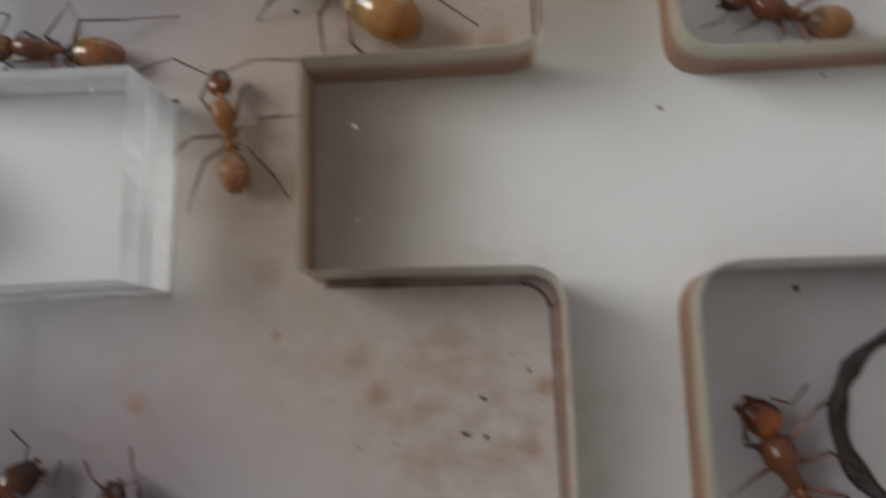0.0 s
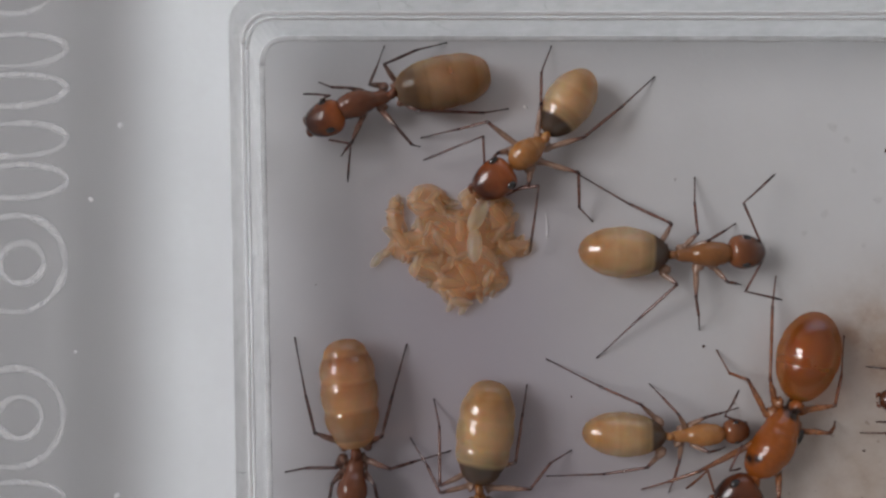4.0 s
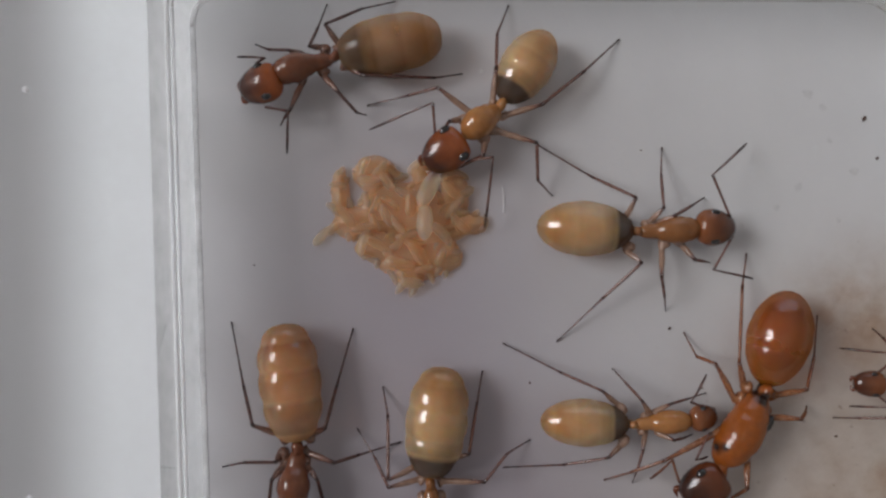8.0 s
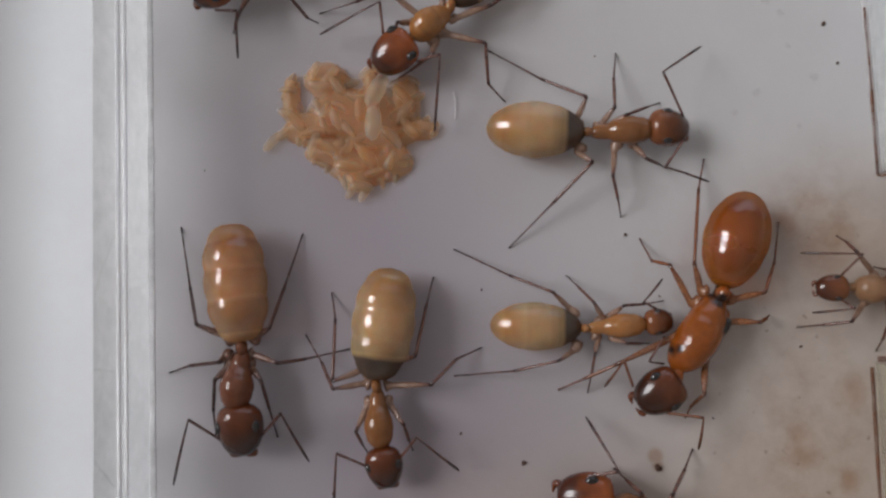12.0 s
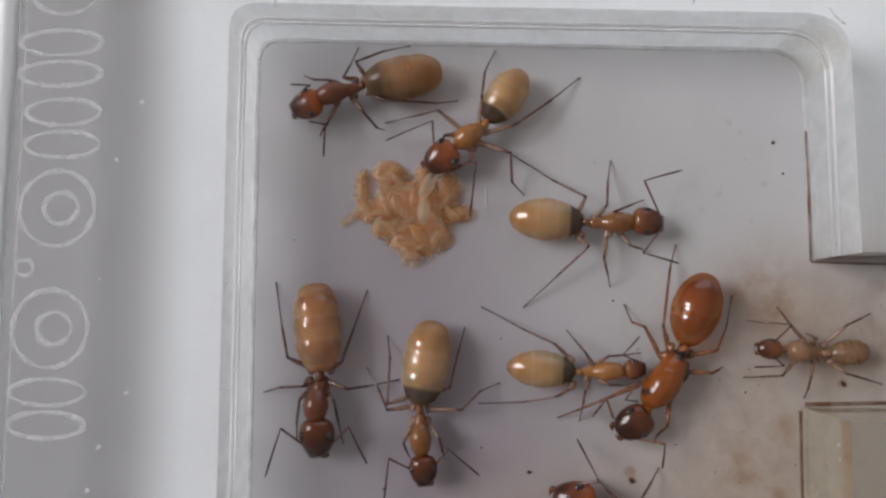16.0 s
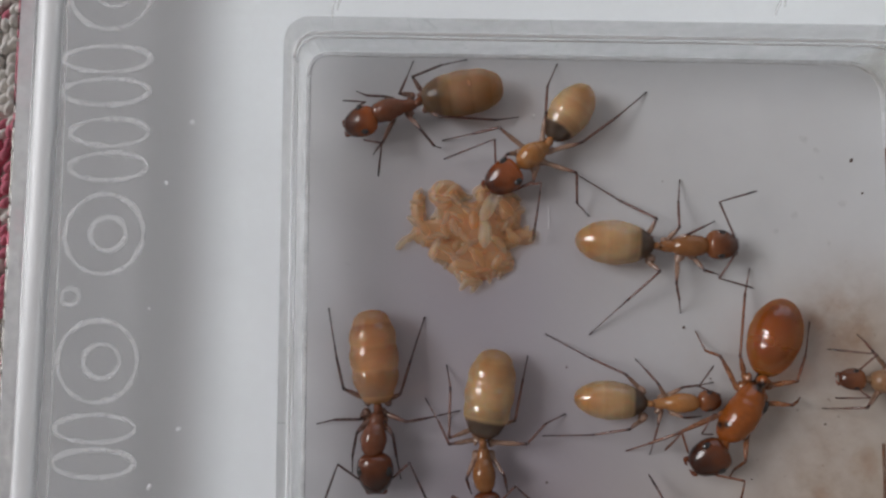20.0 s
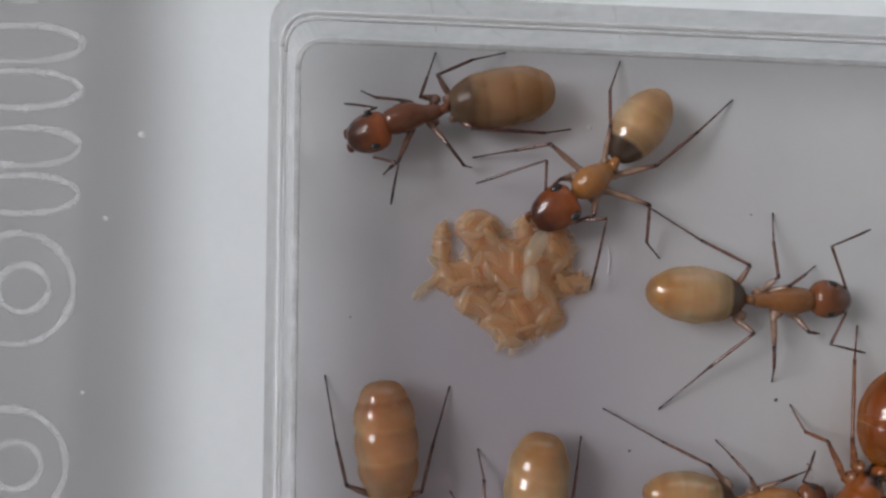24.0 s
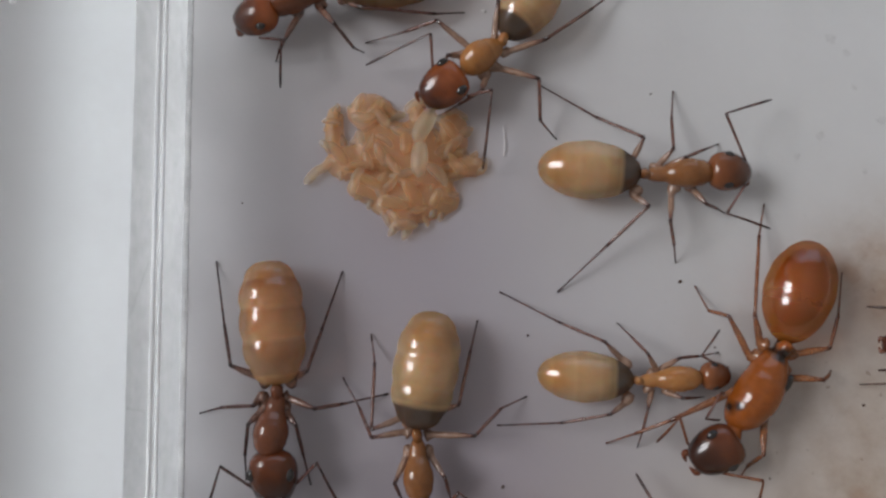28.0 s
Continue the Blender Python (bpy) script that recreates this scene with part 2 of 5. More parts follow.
def wall_grime(name, low, high):
    """Dried residue on a wall: thick and rusty at its foot, thin and pale above."""
    mat, nt, bsdf = nodes_of(name)
    co, xyz = nt.nodes.new("ShaderNodeTexCoord"), nt.nodes.new("ShaderNodeSeparateXYZ")
    nt.links.new(co.outputs["Object"], xyz.inputs[0])
    wavy = noise_tex(nt, 260, 5, 0.65)
    up = calc(nt, "ADD", calc(nt, "MULTIPLY", calc(nt, "SUBTRACT", xyz.outputs[2], 9.4 * MM), 1 / (6 * MM)), calc(nt, "MULTIPLY", calc(nt, "SUBTRACT", wavy.outputs[0], 0.5), 0.45))
    tone = ramp(nt, up, [(0.42, low), (0.66, high)])
    nt.links.new(tone.outputs[0], bsdf.inputs["Base Color"])
    bsdf.inputs["Roughness"].default_value = 0.4
    cover = ramp(nt, up, [(0.2, (0.92,) * 3), (0.6, (0.74,) * 3), (1.0, (0.58,) * 3)])
    clear, both = nt.nodes.new("ShaderNodeBsdfTransparent"), nt.nodes.new("ShaderNodeMixShader")
    nt.links.new(cover.outputs[0], both.inputs[0])
    nt.links.new(clear.outputs[0], both.inputs[1])
    nt.links.new(bsdf.outputs[0], both.inputs[2])
    nt.links.new(both.outputs[0], nt.nodes["Material Output"].inputs[0])
    return mat


# one white floor in two tones: surface glare painted lighter, chambers painted dimmer
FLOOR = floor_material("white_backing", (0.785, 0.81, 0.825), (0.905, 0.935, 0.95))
CHAMBER_FLOOR = floor_material("dimmed_chamber_floor", (0.535, 0.535, 0.545), (0.655, 0.66, 0.67))
ACRYLIC = glass_material("clear_acrylic", (0.96, 0.975, 0.97))
FROST = veil_material("engraved_frosting", (0.9, 0.9, 0.91), 0.24, 0.3, 0.7, 500)
FROST_WALL = veil_material("milled_frosting", (0.70, 0.71, 0.715), 0.62, 0.3, 0.25, 420, 0.45)
FOOT_FILLET = veil_material("milky_fillet", (0.95, 0.95, 0.955), 0.6, 0.3, 0.3, 300, 0.2)
SEAM = plain("seam_glint", (0.86, 0.86, 0.87), 0.15, vary=0.05, coat=1.0)
EDGE = plain("pale_edge", (0.68, 0.68, 0.69), 0.35, vary=0.05, scale=300)
EDGE_FILM = veil_material("dull_frosting", (0.62, 0.62, 0.63), 0.6, 0.4, 0.25, 300)
RESIDUE = wall_grime("tan_residue", (0.27, 0.115, 0.045), (0.46, 0.40, 0.29))
RESIDUE_THIN = veil_material("thin_tan_residue", (0.55, 0.50, 0.38), 0.42, 0.3, 0.3, 300, 0.4)
RESIDUE_DARK = veil_material("dark_brown_residue", (0.20, 0.085, 0.045), 0.6, 0.4, 0.65, 600)
PORT_DIRT = veil_material("dark_port_dirt", (0.03, 0.022, 0.02), 0.9, 0.6, 0.3, 500)
PALE_DUST = veil_material("pale_dust", (0.96, 0.96, 0.97), 0.72, 0.9, 0.25)
FRASS = plain("dark_frass", (0.07, 0.03, 0.018), 0.7, relief=0.00005)
# one steel in two tones: dark reflection painted into STEEL, highlights into STEEL_EDGE
STEEL = plain("zinc_plated_steel", (0.095, 0.115, 0.125), 0.26, 1.0, 0.4, 1100, 0.00004)
STEEL_EDGE = plain("highlight_steel", (0.42, 0.46, 0.47), 0.22, 1.0, 0.2, 1500, 0.00002)
GREY_BACK = plain("grey_backing", (0.40, 0.39, 0.40), 0.6, vary=0.06, scale=400)
CLOTH_PINK = plain("pink_cotton", (0.58, 0.16, 0.22), 0.85, vary=0.35, scale=1500, relief=0.0002)
CLOTH_WHITE = plain("white_cotton", (0.72, 0.68, 0.64), 0.85, vary=0.15, scale=1500, relief=0.0002)
WALL_PAINT = plain("room_paint", (0.87, 0.86, 0.85), 0.8, vary=0.04, scale=3)
WOOD = plain("table_wood", (0.28, 0.17, 0.09), 0.5, vary=0.2, scale=30)
EYE = plain("ant_eye", (0.012, 0.010, 0.010), 0.15, coat=0.6)

# ---------- mesh helpers: everything below is in millimetres ----------


def link(name, bm, material, parent=None, label="", smooth=True, origin=(0, 0, 0)):
    """Links a bmesh, given in the parent's millimetres, as one mesh object with its origin where told."""
    o = Vector(origin)
    for v in bm.verts:
        v.co = (v.co - o) * MM
    data = bpy.data.meshes.new(name)
    bm.to_mesh(data)
    bm.free()
    if smooth:
        data.polygons.foreach_set("use_smooth", [True] * len(data.polygons))
    data.materials.append(material)
    ob = new(name, data)
    ob.location = o * MM
    if parent:
        ob.parent = parent
    if label:
        tagged(ob, label)
    return ob


def thing(name, at, label, category, group="", kind=""):
    ob = new(name)
    ob.empty_display_size = 0.001
    ob.location = Vector(at) * MM
    return tagged(ob, label, category, group, kind)


def tube(path, widths, heights=None, segs=12, bm=None, up=(0, 0, 1)):
    """A closed skin round a path; widths and heights are the half sizes at each station."""
    bm = bm or bmesh.new()
    path = [Vector(p) for p in path]
    heights = heights or widths
    rings = []
    for i, p in enumerate(path):
        t = (path[min(i + 1, len(path) - 1)] - path[max(i - 1, 0)]).normalized()
        u = Vector(up)
        if abs(t.dot(u)) > 0.97:
            u = Vector((0.3, 0.9, 0.1))
        side = t.cross(u).normalized()
        top = side.cross(t).normalized()
        rings.append([bm.verts.new(p + side * (widths[i] * math.cos(a)) + top * (heights[i] * math.sin(a)))
                      for a in (2 * math.pi * k / segs for k in range(segs))])
    for a, b in zip(rings, rings[1:]):
        for k in range(segs):
            bm.faces.new((a[k], a[(k + 1) % segs], b[(k + 1) % segs], b[k]))
    bm.faces.new(rings[0][::-1])
    bm.faces.new(rings[-1])
    bmesh.ops.recalc_face_normals(bm, faces=bm.faces)
    return bm


def bent(points, steps=4):
    """A smooth line through the points."""
    pts = [Vector(p) for p in points]
    pts = [2 * pts[0] - pts[1], *pts, 2 * pts[-1] - pts[-2]]
    out = []
    for a, b, c, d in zip(pts, pts[1:], pts[2:], pts[3:]):
        for k in range(steps):
            t = k / steps
            out.append(0.5 * (2 * b + (c - a) * t + (2 * a - 5 * b + 4 * c - d) * t * t + (3 * b - a - 3 * c + d) * t ** 3))
    return out + [pts[-2]]


def ball(at, size, segs=10, bm=None, turn=0.0):
    bm = bm or bmesh.new()
    made = bmesh.ops.create_uvsphere(bm, u_segments=segs, v_segments=max(6, segs * 2 // 3), radius=1.0)["verts"]
    bmesh.ops.transform(bm, verts=made, matrix=Matrix.Translation(at) @ Matrix.Rotation(turn, 4, "Z") @ Matrix.Diagonal((*size, 1)))
    return bm


def box(lo, hi, bm=None):
    bm = bm or bmesh.new()
    made = bmesh.ops.create_cube(bm, size=1.0)["verts"]
    mid = [(a + b) / 2 for a, b in zip(lo, hi)]
    bmesh.ops.transform(bm, verts=made, matrix=Matrix.Translation(mid) @ Matrix.Diagonal((*[b - a for a, b in zip(lo, hi)], 1)))
    return bm


def rounded(points):
    """Corner points (x, y, radius) to a polygon with rounded corners."""
    out = []
    n = len(points)
    for i, (x, y, r) in enumerate(points):
        p = Vector((x, y))
        if r <= 0:
            out.append(p)
            continue
        a, b = Vector(points[i - 1][:2]) - p, Vector(points[(i + 1) % n][:2]) - p
        a.normalize(), b.normalize()
        for k in range(9):
            t = k / 8
            out.append((1 - t) ** 2 * (p + a * r) + 2 * t * (1 - t) * p + t * t * (p + b * r))
    return out


def slab(outline, holes, z0, z1):
    """A plate between two heights with holes through it."""
    bm = bmesh.new()
    edges = []
    for loop in (outline, *holes):
        vs = [bm.verts.new((p[0], p[1], z0)) for p in loop]
        edges += [bm.edges.new((vs[i - 1], vs[i])) for i in range(len(vs))]
    bmesh.ops.triangle_fill(bm, use_beauty=True, use_dissolve=False, edges=edges)
    made = bmesh.ops.extrude_face_region(bm, geom=list(bm.faces))["geom"]
    for v in made:
        if isinstance(v, bmesh.types.BMVert):
            v.co.z = z1
    bmesh.ops.recalc_face_normals(bm, faces=bm.faces)
    return bm


def ribbon(points, z0, z1):
    """A thin film standing on a wall line."""
    bm = bmesh.new()
    low, high = ([bm.verts.new((p[0], p[1], z)) for p in points] for z in (z0, z1))
    for k in range(len(points) - 1):
        bm.faces.new((low[k], low[k + 1], high[k + 1], high[k]))
    return bm


# ---------- room and table ----------
def room():
    def wall(name, lo, hi, mat=WALL_PAINT):
        return tagged(link(name, box([v * 1000 for v in lo], [v * 1000 for v in hi]), mat, smooth=False), kind="structure")
    wall("floor", (-1.4, -2.2, -0.86), (2.6, 2.2, -0.76), WOOD)
    wall("ceiling", (-1.4, -2.2, 1.75), (2.6, 2.2, 1.85))
    wall("wall_east", (2.5, -2.2, -0.76), (2.6, 2.2, 1.75))
    # opening in the unseen north wall, made for the added fill lamp
    bm = box((-1300, 2100, -760), (-710, 2200, 1750))
    box((1910, 2100, -760), (2500, 2200, 1750), bm)
    box((-710, 2100, 1490), (1910, 2200, 1750), bm)
    tagged(link("wall_north", bm, WALL_PAINT, smooth=False), kind="structure")
    wall("wall_south", (-1.3, -2.2, -0.76), (2.5, -2.1, 1.75))
    bm = box((-1400, -2200, -760), (-1300, 2200, 490))
    box((-1400, -2200, 1340), (-1300, 2200, 1750), bm)
    box((-1400, -2200, 490), (-1300, 0, 1340), bm)
    box((-1400, 760, 490), (-1300, 2200, 1340), bm)
    box((-1400, 355, 490), (-1300, 405, 1340), bm)
    tagged(link("wall_west", bm, WALL_PAINT, smooth=False), kind="structure")
    table = thing("table", (0, 0, -760), "wooden table under the ant nest", "table")
    link("tabletop", box((-420, -380, 726), (420, 380, 746)), WOOD, table, smooth=False)
    for x in (-380, 380):
        for y in (-340, 340):
            link("leg", tube([(x, y, 0), (x, y, 726)], [22, 28], segs=16), WOOD, table)


room()


def tablecloth():
    bm = box((-410, -370, -14.0), (410, 370, -9.6))
    cloth = tagged(link("tablecloth", bm, CLOTH_WHITE, smooth=False), "chunky pink and white woven cotton tablecloth", "tablecloth")
    stitch = ball((0, 0, 0), (1, 1, 1), 8)
    stitch.verts.ensure_lookup_table()
    verts = np.array([v.co[:] for v in stitch.verts])
    faces = [[v.index for v in f.verts] for f in stitch.faces]
    stitch.free()
    rng = random.Random(11)
    piles = {"pink_stitches": ([], [], CLOTH_PINK), "white_stitches": ([], [], CLOTH_WHITE)}
    for i in range(32):
        for j in range(84):
            x, y = -56 + i * 0.8 + rng.uniform(-0.2, 0.2), -34 + j * 1.03 + (i % 2) * 0.5 + rng.uniform(-0.25, 0.25)
            white = noise.noise(Vector((x * 0.16, y * 0.11, 3.0))) + rng.uniform(-0.3, 0.3) > -0.03
            vs, fs, _ = piles["white_stitches" if white else "pink_stitches"]
            turn = rng.uniform(-0.9, 0.1)
            local = verts * (0.36, 0.74 * rng.uniform(0.8, 1.1), 0.5)
            c, k = math.cos(turn), math.sin(turn)
            at = (x, y, -9.4 + rng.uniform(-0.15, 0.3))
            start = len(vs)
            vs += [((c * p[0] - k * p[1] + at[0]) * MM, (k * p[0] + c * p[1] + at[1]) * MM, (p[2] + at[2]) * MM) for p in local]
            fs += [[n + start for n in f] for f in faces]
    for name, (vs, fs, mat) in piles.items():
        data = bpy.data.meshes.new(name)
        data.from_pydata(vs, [], fs)
        data.polygons.foreach_set("use_smooth", [True] * len(fs))
        data.materials.append(mat)
        ob = tagged(new(name, data), kind="stuff")
        ob.parent = cloth


tablecloth()

# ---------- the nest ----------
BORDER = [(-30.8, -75, 0), (95, -75, 0), (95, 62, 0), (-30.8, 62, 0)]
CHAMBERS = [(-15.2, 19.75, 1.8), (23.75, 18.4, 2.8), (23.75, 3.5, 0), (62, 3.1, 2), (62, -22.0, 2), (29.4, -21.6, 2.2), (29.2, -6.4, 0.5),
            (22.6, -6.5, 0), (22.35, -20.85, 2.2), (9.0, -20.85, 0), (8.9, -32.5, 0), (22.5, -32.8, 2.0), (22.3, -66, 2), (-14.4, -66, 2),
            (-14.4, -32.6, 1.5), (-0.5, -32.6, 0), (-0.45, -20.7, 0), (-15.2, -20.5, 1.8)]
SIDE_CHAMBER = [(29.0, -32.9, 2.6), (62, -33.4, 2), (62, -66, 2), (28.6, -66, 2)]


def nest():
    hole, side = rounded(CHAMBERS), rounded(SIDE_CHAMBER)
    out = [Vector(p[:2]) for p in BORDER]
    body = thing("ant_nest", (0, 0, -9.4), "clear acrylic ant nest with milled chambers on white backing", "ant nest")
    lift = Vector((0, 0, 9.4))

    def put(name, bm, mat, label="", smooth=False):
        bmesh.ops.translate(bm, verts=bm.verts, vec=lift)
        return link(name, bm, mat, body, label, smooth)

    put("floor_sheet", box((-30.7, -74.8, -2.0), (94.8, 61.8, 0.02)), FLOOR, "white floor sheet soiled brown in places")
    put("chamber_floor", slab(hole, (), 0.021, 0.05), CHAMBER_FLOOR, "matt white chamber floor, soiled in places, soft shade painted in")
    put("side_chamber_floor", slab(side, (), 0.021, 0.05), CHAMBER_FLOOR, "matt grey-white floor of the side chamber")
    put("base_plate", box((-37.3, -78, -9.3), (98, 65, -2.1)), ACRYLIC, "clear acrylic base plate").visible_shadow = False
    put("chamber_sheet", slab(out, (hole, side), 0.0, 6.0), ACRYLIC, "clear acrylic sheet with milled chambers").visible_shadow = False
    put("rounded_edge", tube([(-30.35, -74.5, 5.7), (-30.35, -20, 5.7), (-29.9, 20, 5.7), (-29.6, 61, 5.7)], [0.8] * 4, [0.34] * 4, 14), EDGE, "pale rounded edge of the sheet", True)
    put("edge_strip", box((-37.1, -77.9, -2.08), (-30.72, 64.9, -2.02)), EDGE_FILM, "dull frosted strip along the border")
    looks = {"frosted_wall": (FROST_WALL, "milled frosted chamber wall"), "soiled_wall": (RESIDUE, "milled chamber wall with tan residue"),
             "stained_wall": (RESIDUE_THIN, "milled chamber wall with a thin tan film")}

    def kind_of(m):
        if m.x < -0.2 or (m.y > 3.3 and m.x < 24.5):
            return "frosted_wall"
        return "stained_wall" if 9.2 < m.x < 28.0 and -20.3 < m.y < -6.3 else "soiled_wall"

    for loop in (hole, side):
        loop = [p for k, p in enumerate(loop) if (p - loop[k - 1]).length > 1e-3]
        n = len(loop)
        right = [Vector(((loop[(k + 1) % n] - loop[k]).y, -(loop[(k + 1) % n] - loop[k]).x)).normalized() for k in range(n)]
        kinds = [kind_of((loop[k] + loop[(k + 1) % n]) / 2) for k in range(n)]
        bend = [right[k].dot(right[k - 1]) < 0.8 for k in range(n)]
        k = 0
        while k < n:
            m = k + 1
            while m < n and kinds[m] == kinds[k] and not bend[m]:
                m += 1
            pts = [loop[j % n] + (right[min(max(j, k), m - 1)] + right[min(max(j - 1, k), m - 1)]) * -0.02 for j in range(k, m + 1)]
            mat, label = looks[kinds[k]]
            put(kinds[k], ribbon(pts, 0.03, 5.96), mat, label)
            if kinds[k] == "frosted_wall":
                inner = [p + right[k if i == 0 else min(k + i, m) - 1] * 0.09 for i, p in enumerate(pts)]
                put("foot_fillet", tube([(*(p + (p - q) * 0.5), 0.06) for p, q in zip(inner, pts)], [0.2] * len(inner), [0.05] * len(inner), segs=8), FOOT_FILLET, "milky fillet at the foot of the wall", True)
                # pale tubes added along the seams to stand in for bright refraction lines
                for z, half in ((2.9, 0.08), (3.7, 0.11)):
                    put("seam", tube([(*p, z) for p in inner], [half] * len(inner), segs=8), SEAM, "pale tube along the wall seam, added for its bright refraction line", True)
            k = m
    return body


nest()


def ant_material(name, colour, rough=0.18, sss=0.3, coat=0.25):
    return plain(name, tuple(c * 0.52 for c in colour), rough, vary=0.22, scale=3000, relief=0.000008, sss=sss, radius=0.0006, coat=coat)


def skin_over(nt, bsdf, clear_colour, solid, gloss=0.1, wetness=0.075):
    """Lets tinted light through a skin that is only partly solid, under a moist gloss."""
    clear = add(nt, "BsdfTransparent", Color=(*clear_colour, 1))
    body, wet = nt.nodes.new("ShaderNodeMixShader"), nt.nodes.new("ShaderNodeMixShader")
    shine = add(nt, "BsdfGlossy", Roughness=gloss)
    if hasattr(solid, "is_output"):
        nt.links.new(solid, body.inputs[0])
    else:
        body.inputs[0].default_value = solid
    nt.links.new(clear.outputs[0], body.inputs[1])
    nt.links.new(bsdf.outputs[0], body.inputs[2])
    wet.inputs[0].default_value = wetness
    nt.links.new(body.outputs[0], wet.inputs[1])
    nt.links.new(shine.outputs[0], wet.inputs[2])
    nt.links.new(wet.outputs[0], nt.nodes["Material Output"].inputs[0])


def along_body(nt, wobble):
    uv, xyz = nt.nodes.new("ShaderNodeUVMap"), nt.nodes.new("ShaderNodeSeparateXYZ")
    nt.links.new(uv.outputs[0], xyz.inputs[0])
    wob = noise_tex(nt, 700, 2)
    return calc(nt, "ADD", xyz.outputs[0], calc(nt, "MULTIPLY", calc(nt, "SUBTRACT", wob.outputs[0], 0.5), wobble))


def soak(bsdf, radius):
    bsdf.inputs["Subsurface Weight"].default_value = 1.0
    bsdf.inputs["Subsurface Radius"].default_value = radius
    bsdf.inputs["Subsurface Scale"].default_value = 1.0


def gaster_material(name, pale, dark, reach, tip, bands=1.0, fade=0.035, gloss=0.11, wetness=0.085):
    """Two looks for a swollen gaster: its half clear skin, dark towards the waist, and the food-filled crop inside."""
    mat, nt, bsdf = nodes_of(name)
    along = along_body(nt, 0.035)
    deep, rear = tuple(c ** 1.12 for c in pale), tuple(c ** 1.12 for c in tip)
    body = ramp(nt, along, [(0.0, dark), (max(0.01, reach), dark), (reach + fade, deep), (0.6, deep), (0.82, rear), (0.93, tuple(c * 0.85 for c in rear)), (1.0, tuple(c * 0.62 for c in rear))])
    # each plate grows darker towards its rear edge, with a pale stretched skin after it
    low, high = (1 - 0.20 * bands, 1 - 0.27 * bands, 1 - 0.36 * bands), (1 + 0.16 * bands, 1 + 0.18 * bands, 1 + 0.20 * bands)
    plates = ramp(nt, along, [(0.0, (1, 1, 1)), (0.33, low), (0.375, high), (0.45, (1, 1, 1)), (0.59, low), (0.63, high), (0.72, (1, 1, 1)), (0.83, low), (0.86, high), (0.95, (1, 1, 1))])
    cloud = ramp(nt, noise_tex(nt, 900, 3, 0.5).outputs[0], [(0.3, (0.82, 0.78, 0.70)), (0.65, (1.08, 1.08, 1.08))])
    tone = mix(nt, 1.0, body.outputs[0], plates.outputs[0], "MULTIPLY")
    nt.links.new(mix(nt, 1.0, tone, cloud.outputs[0], "MULTIPLY"), bsdf.inputs["Base Color"])
    soak(bsdf, (0.0014, 0.0008, 0.0004))
    thick = ramp(nt, along, [(0.0, (0.92,) * 3), (max(0.01, reach), (0.9,) * 3), (reach + fade + 0.005, (0.32,) * 3), (0.7, (0.30,) * 3), (1.0, (0.42,) * 3)])
    tint = tuple(min(0.97, (c / max(pale)) ** k * 0.9) for c, k in zip(pale, (0.5, 0.54, 0.33)))
    skin_over(nt, bsdf, tint, thick.outputs[0], gloss, wetness)
    bsdf.inputs["Specular IOR Level"].default_value = 0.0
    core, nt, bsdf = nodes_of("crop_of_" + name)
    along = along_body(nt, 0.12)
    fill = ramp(nt, along, [(0.0, tuple(c * 0.85 for c in pale)), (0.3, pale), (0.55, tuple(min(0.95, c * 1.15) for c in pale)), (0.8, tip), (1.0, tip)])
    cloud = ramp(nt, noise_tex(nt, 420, 2, 0.5).outputs[0], [(0.34, (0.72, 0.60, 0.42)), (0.62, (1, 1, 1))])
    nt.links.new(mix(nt, 0.85, fill.outputs[0], cloud.outputs[0], "MULTIPLY"), bsdf.inputs["Base Color"])
    soak(bsdf, (0.0014, 0.0008, 0.0004))
    skin_over(nt, bsdf, tint, 0.8, 0.4)
    bsdf.inputs["Specular IOR Level"].default_value = 0.0
    return mat, core


def head_material(name, back, front):
    """Lighter towards the nape, darker at the jaws, with cloudy pigment."""
    mat = ant_material(name, back)
    nt = mat.node_tree
    bsdf = nt.nodes["Principled BSDF"]
    uv, xyz = nt.nodes.new("ShaderNodeUVMap"), nt.nodes.new("ShaderNodeSeparateXYZ")
    nt.links.new(uv.outputs[0], xyz.inputs[0])
    cloud = noise_tex(nt, 1100, 4)
    along = calc(nt, "ADD", xyz.outputs[0], calc(nt, "MULTIPLY", calc(nt, "SUBTRACT", cloud.outputs[0], 0.5), 0.7))
    mid = tuple((a + b) / 2 for a, b in zip(back, front))
    tone = ramp(nt, along, [(0.1, back), (0.42, mid), (0.75, front)])
    nt.links.new(tone.outputs[0], bsdf.inputs["Base Color"])
    bsdf.inputs["Roughness"].default_value = 0.2
    return mat


HEAD_RED = head_material("red_brown_head", (0.33, 0.083, 0.018), (0.06, 0.014, 0.006))
HEAD_DARK = head_material("dark_brown_head", (0.12, 0.030, 0.009), (0.034, 0.010, 0.005))
HEAD_TAN = head_material("tan_head", (0.20, 0.066, 0.022), (0.075, 0.022, 0.010))
BODY_TAN = ant_material("amber_body", (0.42, 0.165, 0.05))
BODY_LIGHT = ant_material("light_amber_body", (0.66, 0.29, 0.09), 0.18, 0.6)
BODY_BROWN = ant_material("brown_body", (0.29, 0.093, 0.040))
BODY_DULL = ant_material("dull_tan_body", (0.50, 0.27, 0.14), 0.3, 0.3, 0.1)
BODY_ORANGE = ant_material("orange_body", (0.50, 0.13, 0.017))
